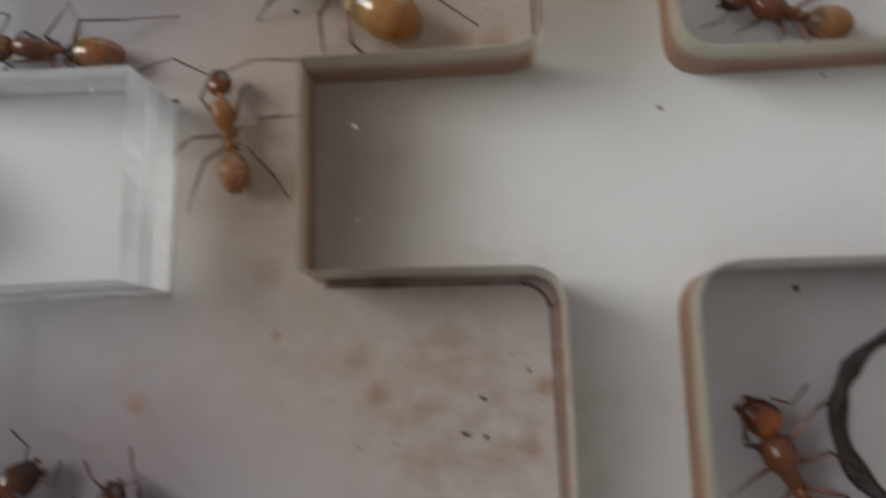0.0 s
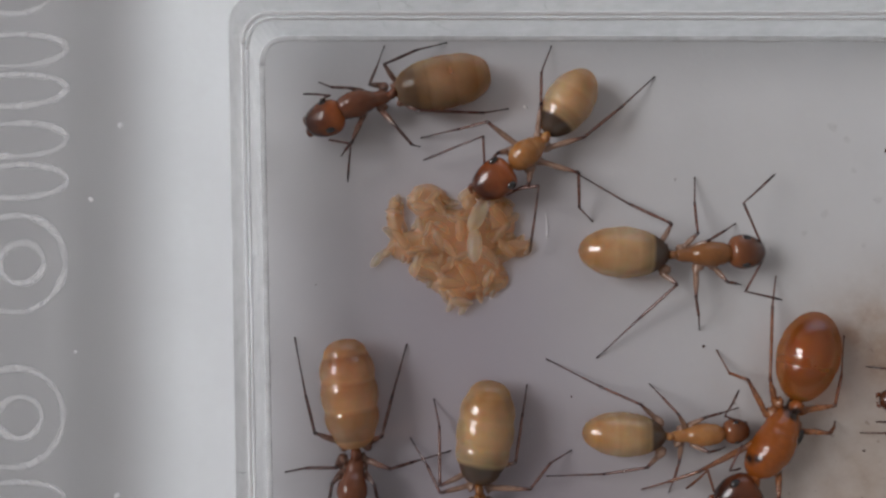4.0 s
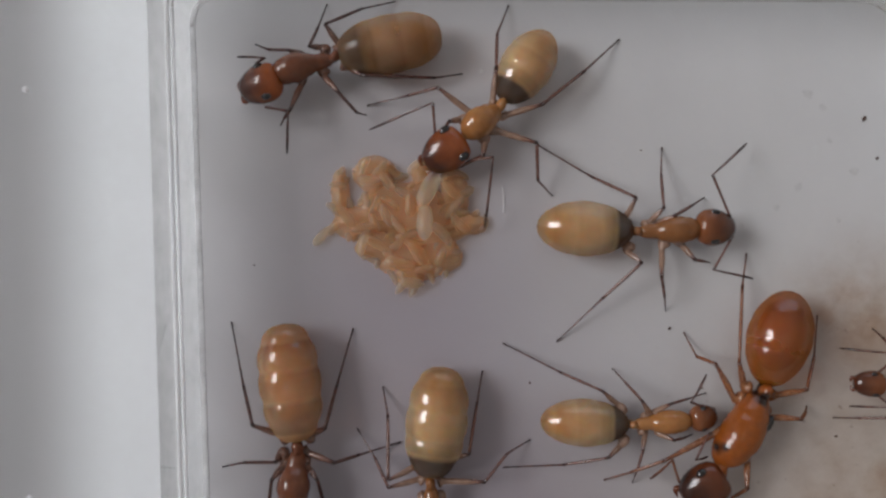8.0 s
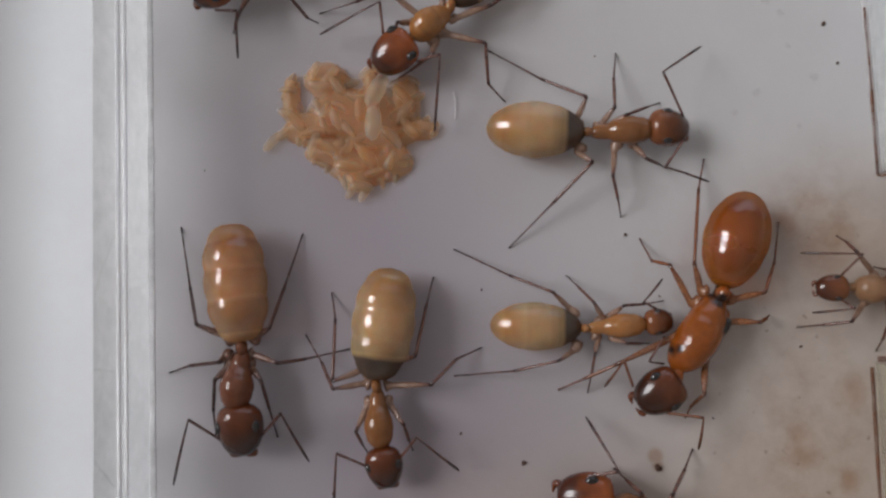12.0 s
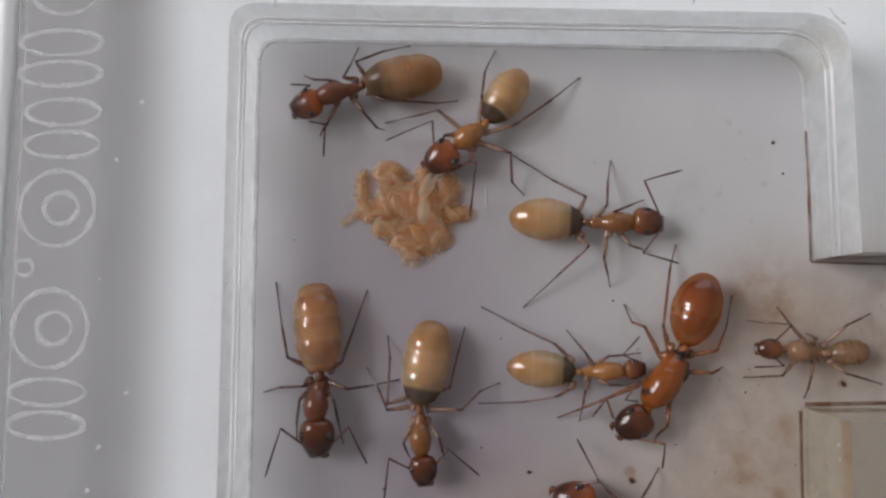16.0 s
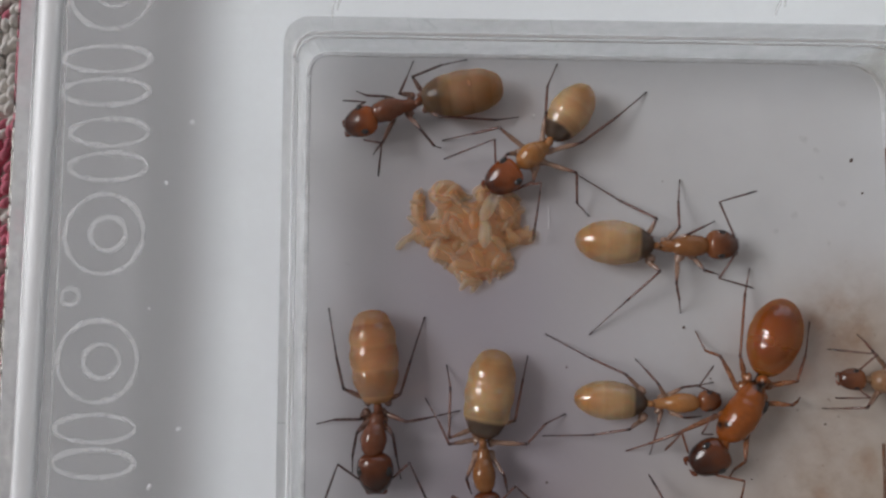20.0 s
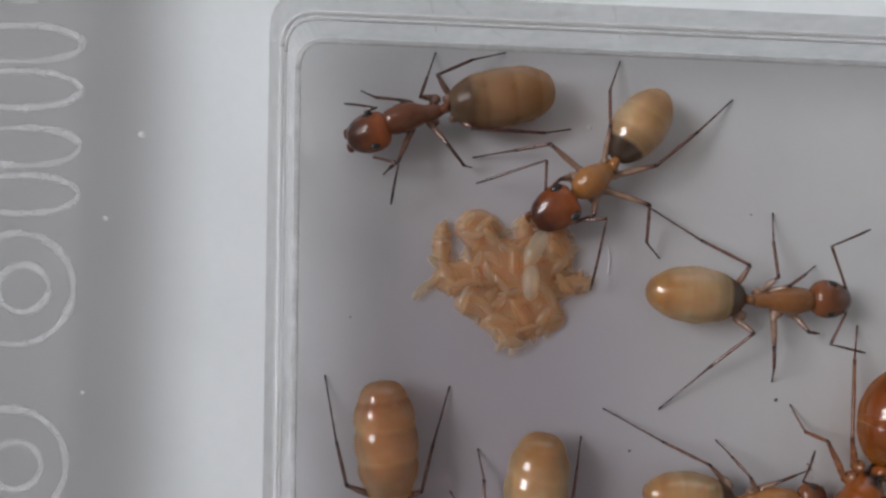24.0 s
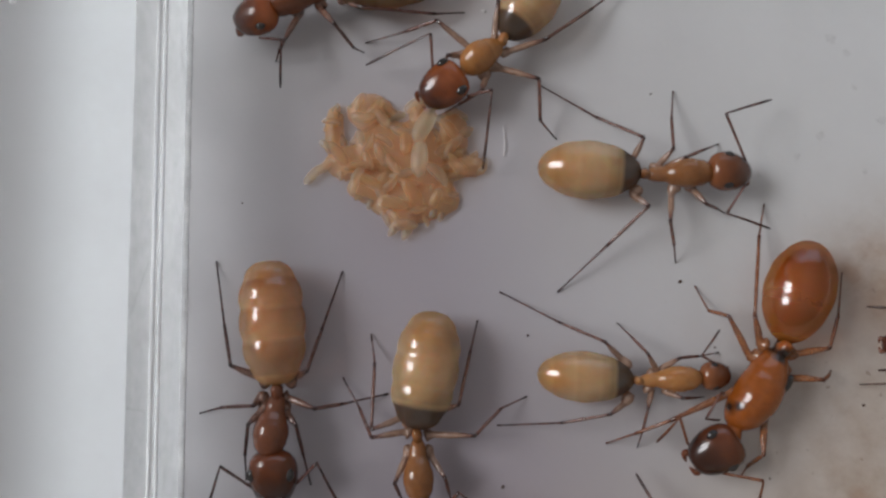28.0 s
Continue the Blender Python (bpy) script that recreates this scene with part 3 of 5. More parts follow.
def blotch(mat, dark):
    """Black patches on the plates of the trunk."""
    nt = mat.node_tree
    bsdf = nt.nodes["Principled BSDF"]
    source = bsdf.inputs["Base Color"].links[0].from_socket
    patch = ramp(nt, noise_tex(nt, 620, 2, 0.5).outputs[0], [(0.56, (0, 0, 0)), (0.66, (1, 1, 1))])
    nt.links.new(mix(nt, patch.outputs[0], source, dark), bsdf.inputs["Base Color"])


blotch(BODY_ORANGE, (0.02, 0.009, 0.006))
def limb_material(name, stops):
    """Half clear limb skin; stops run along the limb: place, colour, how solid it is."""
    mat, nt, bsdf = nodes_of(name)
    along = along_body(nt, 0.10)
    tone = ramp(nt, along, [(at, colour) for at, colour, _ in stops])
    mottle = ramp(nt, noise_tex(nt, 2600, 3, 0.6).outputs[0], [(0.3, (0.68, 0.62, 0.6)), (0.7, (1.15, 1.15, 1.15))])
    nt.links.new(mix(nt, 1.0, tone.outputs[0], mottle.outputs[0], "MULTIPLY"), bsdf.inputs["Base Color"])
    bsdf.inputs["Roughness"].default_value = 0.4
    solid = ramp(nt, along, [(at, (amount,) * 3) for at, _, amount in stops])
    skin_over(nt, bsdf, (0.90, 0.80, 0.74), solid.outputs[0], 0.25)
    bsdf.inputs["Specular IOR Level"].default_value = 0.0
    return mat


def limb_set(name, pale, mid, dark):
    """The looks of upper leg, shin and foot."""
    return (limb_material(name + "_upper_leg", [(0.0, pale, 0.72), (0.6, pale, 0.66), (0.86, mid, 0.8), (0.97, dark, 1.0)]),
            limb_material(name + "_shin", [(0.0, dark, 1.0), (0.12, mid, 0.85), (0.5, mid, 0.8), (0.85, mid, 0.9), (0.97, dark, 1.0)]),
            limb_material(name + "_foot", [(0.0, mid, 0.95), (0.18, dark, 1.0), (0.24, mid, 0.9), (0.45, dark, 1.0), (0.52, mid, 0.9), (0.75, dark, 1.0), (1.0, dark, 1.0)]))


LEGS_PALE = limb_set("pale", (0.38, 0.24, 0.17), (0.175, 0.078, 0.058), (0.042, 0.015, 0.013))
LEGS_BROWN = limb_set("reddish", (0.25, 0.125, 0.085), (0.12, 0.047, 0.037), (0.034, 0.012, 0.011))
LEGS_ORANGE = limb_set("orange", (0.34, 0.13, 0.045), (0.24, 0.085, 0.035), (0.10, 0.035, 0.018))
GASTER_BANDED = gaster_material("pale_banded_gaster", (0.74, 0.56, 0.33), (0.070, 0.044, 0.031), 0.19, (0.60, 0.375, 0.16), 0.5, 0.055)
GASTER_TAN = gaster_material("tan_gaster", (0.47, 0.335, 0.205), (0.125, 0.083, 0.058), 0.20, (0.46, 0.30, 0.15), 0.7, 0.12, 0.16, 0.015)
GASTER_AMBER = gaster_material("amber_gaster", (0.70, 0.46, 0.245), (0.36, 0.19, 0.09), 0.06, (0.58, 0.33, 0.145), 1.4)
GASTER_PLAIN = gaster_material("dull_gaster", (0.50, 0.32, 0.15), (0.28, 0.16, 0.075), 0.02, (0.42, 0.23, 0.08))
GASTER_DULL = gaster_material("greyish_tan_gaster", (0.42, 0.31, 0.19), (0.26, 0.17, 0.10), 0.02, (0.38, 0.25, 0.13), 0.6)
GASTER_OLIVE = gaster_material("olive_amber_gaster", (0.62, 0.43, 0.19), (0.44, 0.34, 0.21), 0.14, (0.55, 0.31, 0.09), 0.8)
GASTER_ORANGE = gaster_material("orange_gaster", (0.40, 0.158, 0.016), (0.20, 0.062, 0.008), 0.02, (0.29, 0.10, 0.010), 0.6)
GASTER_SPOT = gaster_material("brown_gaster", (0.40, 0.225, 0.08), (0.030, 0.022, 0.017), 0.22, (0.34, 0.165, 0.05), 0.6)


def swell(n, power=2.4, lead=0.0):
    """Half widths along a rounded body, 0..1."""
    return [max(0.03, (1 - abs(2 * k / (n - 1) - 1 + lead * (1 - abs(2 * k / (n - 1) - 1))) ** power) ** (1 / power)) for k in range(n)]


def flatten_uv(ob, start, end):
    """A map whose u runs from one end of the body to the other."""
    a, b = Vector(start) * MM, Vector(end) * MM
    d = b - a
    uv = ob.data.uv_layers.new(name="along")
    for loop in ob.data.loops:
        p = ob.data.vertices[loop.vertex_index].co
        uv.data[loop.index].uv = ((p - a).dot(d) / d.length_squared, 0.5)


def ant(spec, label, head_mat, body_mat, gaster_mat, limbs=LEGS_PALE):
    (hc, hf, hw), bz = spec["head"], spec["height"]
    neck, mid, end = spec["thorax"]
    at = Vector((mid[0], mid[1], 0.0))
    whole = thing("ant", at, label, "ant", "ants of the colony")

    def L(p, z=None):
        return Vector((p[0], p[1], p[2] if z is None else z)) - at

    # gaster
    g0, g1 = L(spec["gaster"][0], spec["gaster_height"]), L(spec["gaster"][1], spec["gaster_height"] * 0.96)
    n, r = 73, spec["gaster_width"] / 2
    prof = swell(n, spec.get("fullness", 1.92), -0.05)
    wave = [1 - spec.get("folds", 0.02) * max(math.exp(-((k / (n - 1) - c) / 0.05) ** 2) for c in (0.14, 0.37, 0.62, 0.85)) for k in range(n)]
    path = [g0.lerp(g1, k / (n - 1)) for k in range(n)]
    gaster = link("gaster", tube(path, [r * p * w for p, w in zip(prof, wave)], [r * 0.93 * p * w for p, w in zip(prof, wave)], 44), gaster_mat[0], whole)
    flatten_uv(gaster, g0, g1)
    c0, c1 = g0.lerp(g1, 0.16), g0.lerp(g1, 0.93)
    crop = link("crop", tube([c0.lerp(c1, k / 24) for k in range(25)], [0.74 * r * q for q in swell(25, 2.0)], [0.72 * r * q for q in swell(25, 2.0)], 28), gaster_mat[1], gaster, "pale food-filled crop seen through the skin")
    flatten_uv(crop, c0, c1)
    # waist
    e, g = L(end, bz * 0.85), g0
    w = spec["thorax_half"]
    link("petiole", tube([e, e.lerp(g, 0.35) + Vector((0, 0, 0.25 * w)), e.lerp(g, 0.6) + Vector((0, 0, 0.3 * w)), e.lerp(g, 1.15)],
                         [w * 0.28, w * 0.36, w * 0.34, w * 0.22], [w * 0.3, w * 0.55, w * 0.5, w * 0.25], 12), body_mat, whole)
    # thorax: broad in front, pinched, then a lower hind part
    line = bent([L(neck, bz * 0.95), L(mid, bz * 1.08), L(end, bz * 0.92)], 24)
    run = [0.0]
    for u, v in zip(line, line[1:]):
        run.append(run[-1] + (v - u).length)
    even = []
    for k in range(33):
        want = run[-1] * k / 32
        m = min(max(1, sum(1 for q in run if q < want)), len(line) - 1)
        even.append(line[m - 1].lerp(line[m], (want - run[m - 1]) / max(1e-6, run[m] - run[m - 1])))
    front, rear = spec.get("trunk", (0.72, 0.56))
    shape = []
    for k in range(33):
        s = k / 32
        one = max(0.0, 1 - ((s - front * 0.5) / (front * 0.53)) ** 2) ** 0.5
        two = rear * max(0.0, 1 - ((s - 0.76) / 0.26) ** 2) ** 0.5
        groove = 1 - 0.05 * max(math.exp(-((s - q) / 0.035) ** 2) for q in (front * 0.36, front * 0.78))
        shape.append(max(0.24, (one ** 4 + two ** 4) ** 0.25) * groove)
    link("thorax", tube(even, [w * s for s in shape], [w * s * (1.0 if k < 20 else 0.95) for k, s in enumerate(shape)], 20), body_mat, whole)
    for x, y, z in spec.get("patches", ()):
        link("dark_patch", ball(L((x, y, z)), (0.22, 0.52, 0.20), 14, None, -0.55), EYE, whole, "black shining patch on the side of the trunk")
    # head
    c, f = L(hc, bz), L(hf, bz * 0.82)
    d = (f - c)
    d.normalize()
    side = d.cross(Vector((0, 0, 1))).normalized()
    ln = spec.get("head_length", 1.06) * hw / 2
    stations = [(-1.0, 0.14), (-0.97, 0.36), (-0.9, 0.58), (-0.78, 0.77), (-0.6, 0.91), (-0.35, 0.99), (-0.1, 1.0), (0.15, 0.965), (0.4, 0.885), (0.62, 0.78), (0.8, 0.65), (0.92, 0.5), (0.98, 0.36), (1.0, 0.2)]
    half = 0.96 * hw / 2
    bm = tube([c + d * (ln * s) for s, _ in stations], [half * q for _, q in stations], [half * 0.72 * q ** 0.8 for _, q in stations], 22)
    # the nape is hollow between two rounded lobes
    for v in bm.verts:
        back, lateral = -(v.co - c).dot(d) / ln, (v.co - c).dot(side) / half
        if back > 0.3:
            v.co -= d * (ln * (spec.get("lobes", 0.05) * (lateral * lateral - 0.2)) * min(1.0, (back - 0.3) / 0.6))
    head = link("head", bm, head_mat, whole)
    throat = [c - d * (ln * 0.7), (c - d * ln).lerp(even[0], 0.5), even[2]]
    link("neck", tube(throat, [w * 0.34, w * 0.28, w * 0.40], [w * 0.34, w * 0.28, w * 0.40], 12), body_mat, whole)
    flatten_uv(head, c - d * ln, c + d * ln)
    for sgn in (-1, 1):
        link("eye", ball(c + d * (ln * spec.get("eye_at", -0.15)) + side * (sgn * half * 0.74) + Vector((0, 0, half * 0.40)), (half * 0.27, half * 0.20, half * 0.16), 12, None, math.atan2(d.y, d.x)), EYE, head, "black compound eye")
        root = c + d * (ln * 0.86) + side * (sgn * half * 0.42) - Vector((0, 0, half * 0.15))
        link("mandible", tube(bent([root, root + d * (half * 0.2) + side * (sgn * half * 0.03), root + d * (half * 0.3) - side * (sgn * half * 0.30)], 4),
                              [half * v for v in (0.15, 0.16, 0.16, 0.15, 0.13, 0.11, 0.09, 0.06, 0.03)], segs=8), HEAD_DARK, head, "dark mandible")
    k = 0.66 + 0.22 * hw
    feelers = []
    for pts in spec["antennae"]:
        a, b, t = (L(p) for p in pts)
        scape = link("antenna", tube(bent([a, a.lerp(b, 0.5), b], 3), [k * v for v in (0.055, 0.06, 0.058, 0.058, 0.06, 0.064, 0.066)], segs=8), limbs[1], whole, "", True, a)
        flatten_uv(scape, (0, 0, 0), b - a)
        tip = bent([b - a, (b - a).lerp(t - a, 0.5) + Vector((0, 0, 0.08)), t - a], 5)
        whip = link("funiculus", tube(tip, [k * v for v in (0.035, 0.04, 0.045, 0.05, 0.052, 0.056, 0.058, 0.06, 0.06, 0.055, 0.035)], segs=8), limbs[2], scape, "thin dark antenna tip", True, b - a)
        flatten_uv(whip, (0, 0, 0), t - b)
        feelers.append(whip)
    for pts in spec["legs"]:
        p = [L(q) for q in pts]
        if len(p) == 3:
            p.insert(2, p[1].lerp(p[2], 0.55) + Vector((0, 0, 0.12)))
        hip, knee, ankle, toe = p
        inner = hip.lerp(L(mid if (hip - L(mid, hip.z)).length < (hip - L(end, hip.z)).length else end, hip.z), 0.45)
        leg = link("leg", tube(bent([inner, hip, hip.lerp(knee, 0.5), knee], 4),
                               [k * v for v in (0.22, 0.29, 0.31, 0.28, 0.21, 0.14, 0.14, 0.145, 0.14, 0.125, 0.105, 0.085, 0.09)], segs=10), limbs[0], whole)
        flatten_uv(leg, hip, knee)
        shin = link("tibia", tube(bent([knee, knee.lerp(ankle, 0.5), ankle], 4), [k * v for v in (0.085, 0.07, 0.074, 0.08, 0.08, 0.078, 0.074, 0.07, 0.076)], segs=8), limbs[1], leg)
        flatten_uv(shin, knee, ankle)
        foot = link("tarsus", tube(bent([ankle, ankle.lerp(toe, 0.5), toe], 4), [k * v for v in (0.055, 0.045, 0.048, 0.038, 0.043, 0.034, 0.038, 0.032, 0.044)], segs=6), limbs[2], leg, "thin dark foot")
        flatten_uv(foot, ankle, toe)
    return whole, feelers

# ---------- the ants ----------
ant({
    "head": ((-11.16, 14.28), (-12.16, 14.02), 2.16), "height": 1.60,
    "thorax": ((-10.57, 14.61), (-9.45, 15.04), (-7.40, 15.54)), "thorax_half": 0.76,
    "gaster": ((-7.17, 15.73), (-1.72, 16.66)), "gaster_width": 3.03, "gaster_height": 1.51,
    "legs": (((-9.04, 15.87, 1.28), (-9.66, 15.93, 1.90), (-10.87, 16.31, 0.90), (-11.73, 16.87, 0.09)),
             ((-8.00, 16.19, 1.28), (-8.58, 16.10, 1.90), (-8.25, 17.37, 0.90), (-7.81, 18.93, 0.09)),
             ((-7.11, 16.31, 1.28), (-7.73, 17.22, 1.90), (-5.89, 18.33, 0.90), (-4.11, 18.98, 0.09)),
             ((-9.09, 14.44, 1.28), (-9.67, 12.84, 1.90), (-10.52, 12.45, 0.09)),
             ((-8.05, 14.85, 1.28), (-7.14, 13.63, 1.90), (-6.34, 12.80, 0.90), (-5.92, 12.84, 0.09)),
             ((-6.71, 15.16, 1.28), (-5.94, 14.52, 1.90), (-2.15, 14.52, 0.90), (-0.65, 14.91, 0.09))),
    "antennae": (((-11.37, 15.31, 1.80), (-10.73, 15.35, 2.60), (-12.51, 15.97, 0.90)),
                 ((-10.93, 13.05, 1.80), (-9.63, 12.62, 2.60), (-10.08, 10.78, 0.90))),
    "folds": 0.025, "fullness": 2.4,
}, "reddish brown worker ant with swollen tan gaster on the floor", HEAD_RED, BODY_BROWN, GASTER_TAN, LEGS_BROWN)
ant({
    "head": ((-1.79, 10.47), (-3.09, 9.58), 2.33), "height": 1.65,
    "thorax": ((-0.77, 11.26), (0.08, 11.94), (1.11, 12.61)), "thorax_half": 0.79,
    "gaster": ((1.33, 13.02), (3.93, 16.58)), "gaster_width": 2.80, "gaster_height": 1.41,
    "legs": (((-0.92, 12.16, 1.32), (-1.54, 11.97, 1.90), (-2.11, 11.45, 0.09)),
             ((-0.40, 12.50, 1.32), (-2.05, 13.75, 1.90), (-3.68, 13.61, 0.90), (-5.84, 13.36, 0.09)),
             ((0.81, 13.00, 1.32), (1.00, 14.68, 1.90), (1.25, 16.77, 0.90), (2.02, 18.57, 0.09)),
             ((0.31, 10.93, 1.32), (0.14, 10.16, 1.90), (-0.99, 9.76, 0.90), (-2.04, 9.40, 0.09)),
             ((0.92, 11.50, 1.32), (2.94, 10.70, 1.90), (3.07, 8.86, 0.90), (3.97, 8.10, 0.09)),
             ((1.40, 12.29, 1.32), (3.32, 12.69, 1.90), (5.84, 14.65, 0.90), (8.00, 16.52, 0.09))),
    "antennae": (((-2.29, 11.33, 1.85), (-2.36, 12.79, 2.65), (-5.71, 11.88, 0.90)),
                 ((-0.60, 9.90, 1.85), (0.58, 9.93, 2.65), (0.15, 6.43, 0.90))),
    "eye_at": -0.45, "trunk": (0.82, 0.68), "lobes": 0.14,
}, "amber worker ant with pale gaster bending over the brood", HEAD_RED, BODY_LIGHT, GASTER_BANDED)
RESTLESS = ant({
    "head": ((12.12, 5.99), (13.16, 5.92), 2.04), "height": 1.57,
    "thorax": ((11.37, 5.96), (10.03, 5.92), (8.10, 5.93)), "thorax_half": 0.73,
    "gaster": ((7.90, 5.98), (2.82, 6.41)), "gaster_width": 2.92, "gaster_height": 1.46,
    "legs": (((9.26, 6.35, 1.26), (9.95, 6.67, 1.90), (12.23, 7.70, 0.09)),
             ((8.76, 6.37, 1.26), (9.38, 7.10, 1.90), (9.66, 8.92, 0.90), (10.04, 10.50, 0.09)),
             ((7.48, 6.57, 1.26), (7.97, 7.68, 1.90), (5.88, 9.00, 0.90), (3.17, 10.96, 0.09)),
             ((10.41, 5.21, 1.26), (10.87, 4.35, 1.90), (12.36, 4.16, 0.09)),
             ((9.41, 5.10, 1.26), (9.09, 3.54, 1.90), (9.82, 1.66, 0.09)),
             ((7.55, 4.93, 1.26), (8.10, 4.31, 1.90), (6.18, 2.46, 0.90), (3.83, 0.24, 0.09))),
    "antennae": (((12.89, 6.47, 1.77), (11.73, 8.62, 2.57), (14.36, 10.39, 0.90)),
                 ((12.83, 5.30, 1.77), (11.54, 3.80, 2.57), (14.29, 3.23, 0.90))),
}, "amber worker ant with pale dark-based gaster on the floor", HEAD_TAN, BODY_TAN, GASTER_BANDED)
ant({
    "head": ((-10.05, -8.36), (-10.04, -9.59), 2.47), "height": 1.69,
    "thorax": ((-10.15, -7.35), (-10.16, -6.41), (-9.90, -4.51)), "thorax_half": 0.85,
    "gaster": ((-9.93, -4.11), (-10.46, 1.92)), "gaster_width": 3.18, "gaster_height": 1.58,
    "legs": (((-10.73, -5.36, 1.35), (-11.23, -5.90, 1.90), (-11.64, -7.49, 0.90), (-11.79, -8.88, 0.09)),
             ((-10.87, -4.81, 1.35), (-10.97, -5.02, 1.90), (-12.83, -5.21, 0.90), (-14.17, -5.60, 0.09)),
             ((-10.74, -3.80, 1.35), (-12.10, -3.11, 1.90), (-12.75, -1.20, 0.90), (-13.47, 2.01, 0.09)),
             ((-9.55, -5.38, 1.35), (-8.93, -5.98, 1.90), (-8.80, -7.51, 0.90), (-8.59, -9.12, 0.09)),
             ((-9.56, -4.69, 1.35), (-8.06, -5.18, 1.90), (-6.89, -5.10, 0.90), (-4.73, -4.72, 0.09)),
             ((-9.20, -3.81, 1.35), (-8.45, -3.42, 1.90), (-7.89, -1.40, 0.90), (-7.03, 1.42, 0.09))),
    "antennae": (((-10.95, -8.84, 1.89), (-12.27, -7.66, 2.69), (-13.71, -11.14, 0.90)),
                 ((-8.91, -8.65, 1.89), (-7.79, -7.54, 2.69), (-6.83, -10.25, 0.90))),
    "folds": 0.065, "fullness": 2.6,
}, "large worker ant with dark head and swollen amber gaster", HEAD_DARK, BODY_BROWN, GASTER_AMBER, LEGS_BROWN)
ant({
    "head": ((-2.97, -10.50), (-2.85, -11.55), 1.97), "height": 1.55,
    "thorax": ((-3.07, -9.57), (-3.17, -8.50), (-3.21, -6.68)), "thorax_half": 0.74,
    "gaster": ((-3.26, -6.24), (-2.32, -0.64)), "gaster_width": 3.20, "gaster_height": 1.59,
    "legs": (((-3.73, -7.49, 1.24), (-4.29, -8.68, 1.90), (-3.98, -10.02, 0.09)),
             ((-3.78, -6.40, 1.24), (-5.37, -6.55, 1.90), (-6.05, -5.33, 0.90), (-7.00, -3.91, 0.09)),
             ((-3.83, -5.72, 1.24), (-5.37, -6.17, 1.90), (-5.31, -3.11, 0.90), (-5.57, -1.76, 0.09)),
             ((-2.63, -7.50, 1.24), (-1.91, -8.43, 1.90), (-1.61, -10.04, 0.09)),
             ((-2.62, -6.55, 1.24), (-0.47, -6.51, 1.90), (0.83, -5.39, 0.90), (2.17, -4.92, 0.09)),
             ((-2.38, -5.46, 1.24), (-1.22, -5.08, 1.90), (-0.61, -2.60, 0.90), (-0.22, -1.14, 0.09))),
    "antennae": (((-3.77, -10.43, 1.75), (-5.17, -9.56, 2.55), (-5.64, -12.54, 0.90)),
                 ((-2.15, -10.05, 1.75), (-1.27, -8.94, 2.55), (0.73, -10.97, 0.90))),
    "folds": 0.055, "fullness": 2.4,
}, "worker ant with brown head and pale dark-based gaster", HEAD_DARK, BODY_TAN, GASTER_BANDED)
ant({
    "head": ((11.07, -3.87), (11.78, -3.85), 1.45), "height": 1.41,
    "thorax": ((10.40, -3.98), (9.47, -3.99), (7.45, -4.08)), "thorax_half": 0.63,
    "gaster": ((7.22, -4.03), (2.58, -3.71)), "gaster_width": 2.47, "gaster_height": 1.35,
    "legs": (((8.66, -3.51, 1.13), (9.27, -2.98, 1.90), (10.50, -2.97, 0.90), (11.78, -2.85, 0.09)),
             ((8.37, -3.65, 1.13), (7.78, -2.77, 1.90), (6.78, -1.33, 0.09)),
             ((6.72, -3.08, 1.13), (5.76, -2.18, 1.90), (3.74, -1.24, 0.90), (0.92, 0.29, 0.09)),
             ((8.75, -4.62, 1.13), (9.33, -4.86, 1.90), (10.93, -5.03, 0.09)),
             ((8.06, -4.61, 1.13), (7.69, -5.33, 1.90), (7.57, -7.45, 0.09)),
             ((6.79, -5.15, 1.13), (5.92, -5.58, 1.90), (3.75, -6.11, 0.90), (0.68, -6.32, 0.09))),
    "antennae": (((11.07, -3.28, 1.61), (10.11, -2.85, 2.41), (11.57, -1.72, 0.90)),
                 ((11.29, -4.59, 1.61), (10.20, -5.76, 2.41), (11.40, -6.04, 0.90))),
}, "small amber worker ant with long pale gaster", HEAD_TAN, BODY_LIGHT, GASTER_BANDED)
ant({
    "head": ((10.85, -7.34), (9.60, -8.10), 2.36), "height": 1.66,
    "thorax": ((11.66, -6.20), (12.82, -4.80), (14.14, -2.66)), "thorax_half": 1.08,
    "gaster": ((14.29, -2.33), (16.00, 2.50)), "gaster_width": 3.22, "gaster_height": 1.73,
    "legs": (((11.99, -4.63, 1.33), (8.75, -5.87, 1.90), (6.05, -7.24, 0.09)),
             ((12.84, -2.99, 1.33), (11.67, -1.04, 1.90), (11.08, -0.76, 0.90), (10.74, 0.46, 0.09)),
             ((13.35, -2.31, 1.33), (12.90, -1.06, 1.90), (13.73, 2.90, 0.90), (14.40, 4.57, 0.09)),
             ((13.30, -6.00, 1.33), (12.98, -7.50, 1.90), (12.60, -8.23, 0.90), (12.55, -8.93, 0.09)),
             ((14.50, -3.97, 1.33), (15.99, -4.07, 1.90), (17.26, -3.82, 0.09)),
             ((14.97, -2.88, 1.33), (16.34, -2.59, 1.90), (17.36, -1.11, 0.90), (18.11, 1.05, 0.09))),
    "antennae": (((9.50, -7.00, 1.86), (8.93, -5.63, 2.66), (8.31, -7.05, 0.90)),
                 ((11.08, -8.34, 1.86), (12.61, -8.51, 2.66), (12.85, -10.39, 0.90))),
    "lobes": 0.16, "trunk": (0.84, 0.68), "patches": ((12.78, -3.72, 1.95), (14.22, -4.25, 1.95)),
}, "big glossy orange ant with dark head touching a smaller one", HEAD_DARK, BODY_ORANGE, GASTER_ORANGE, LEGS_ORANGE)
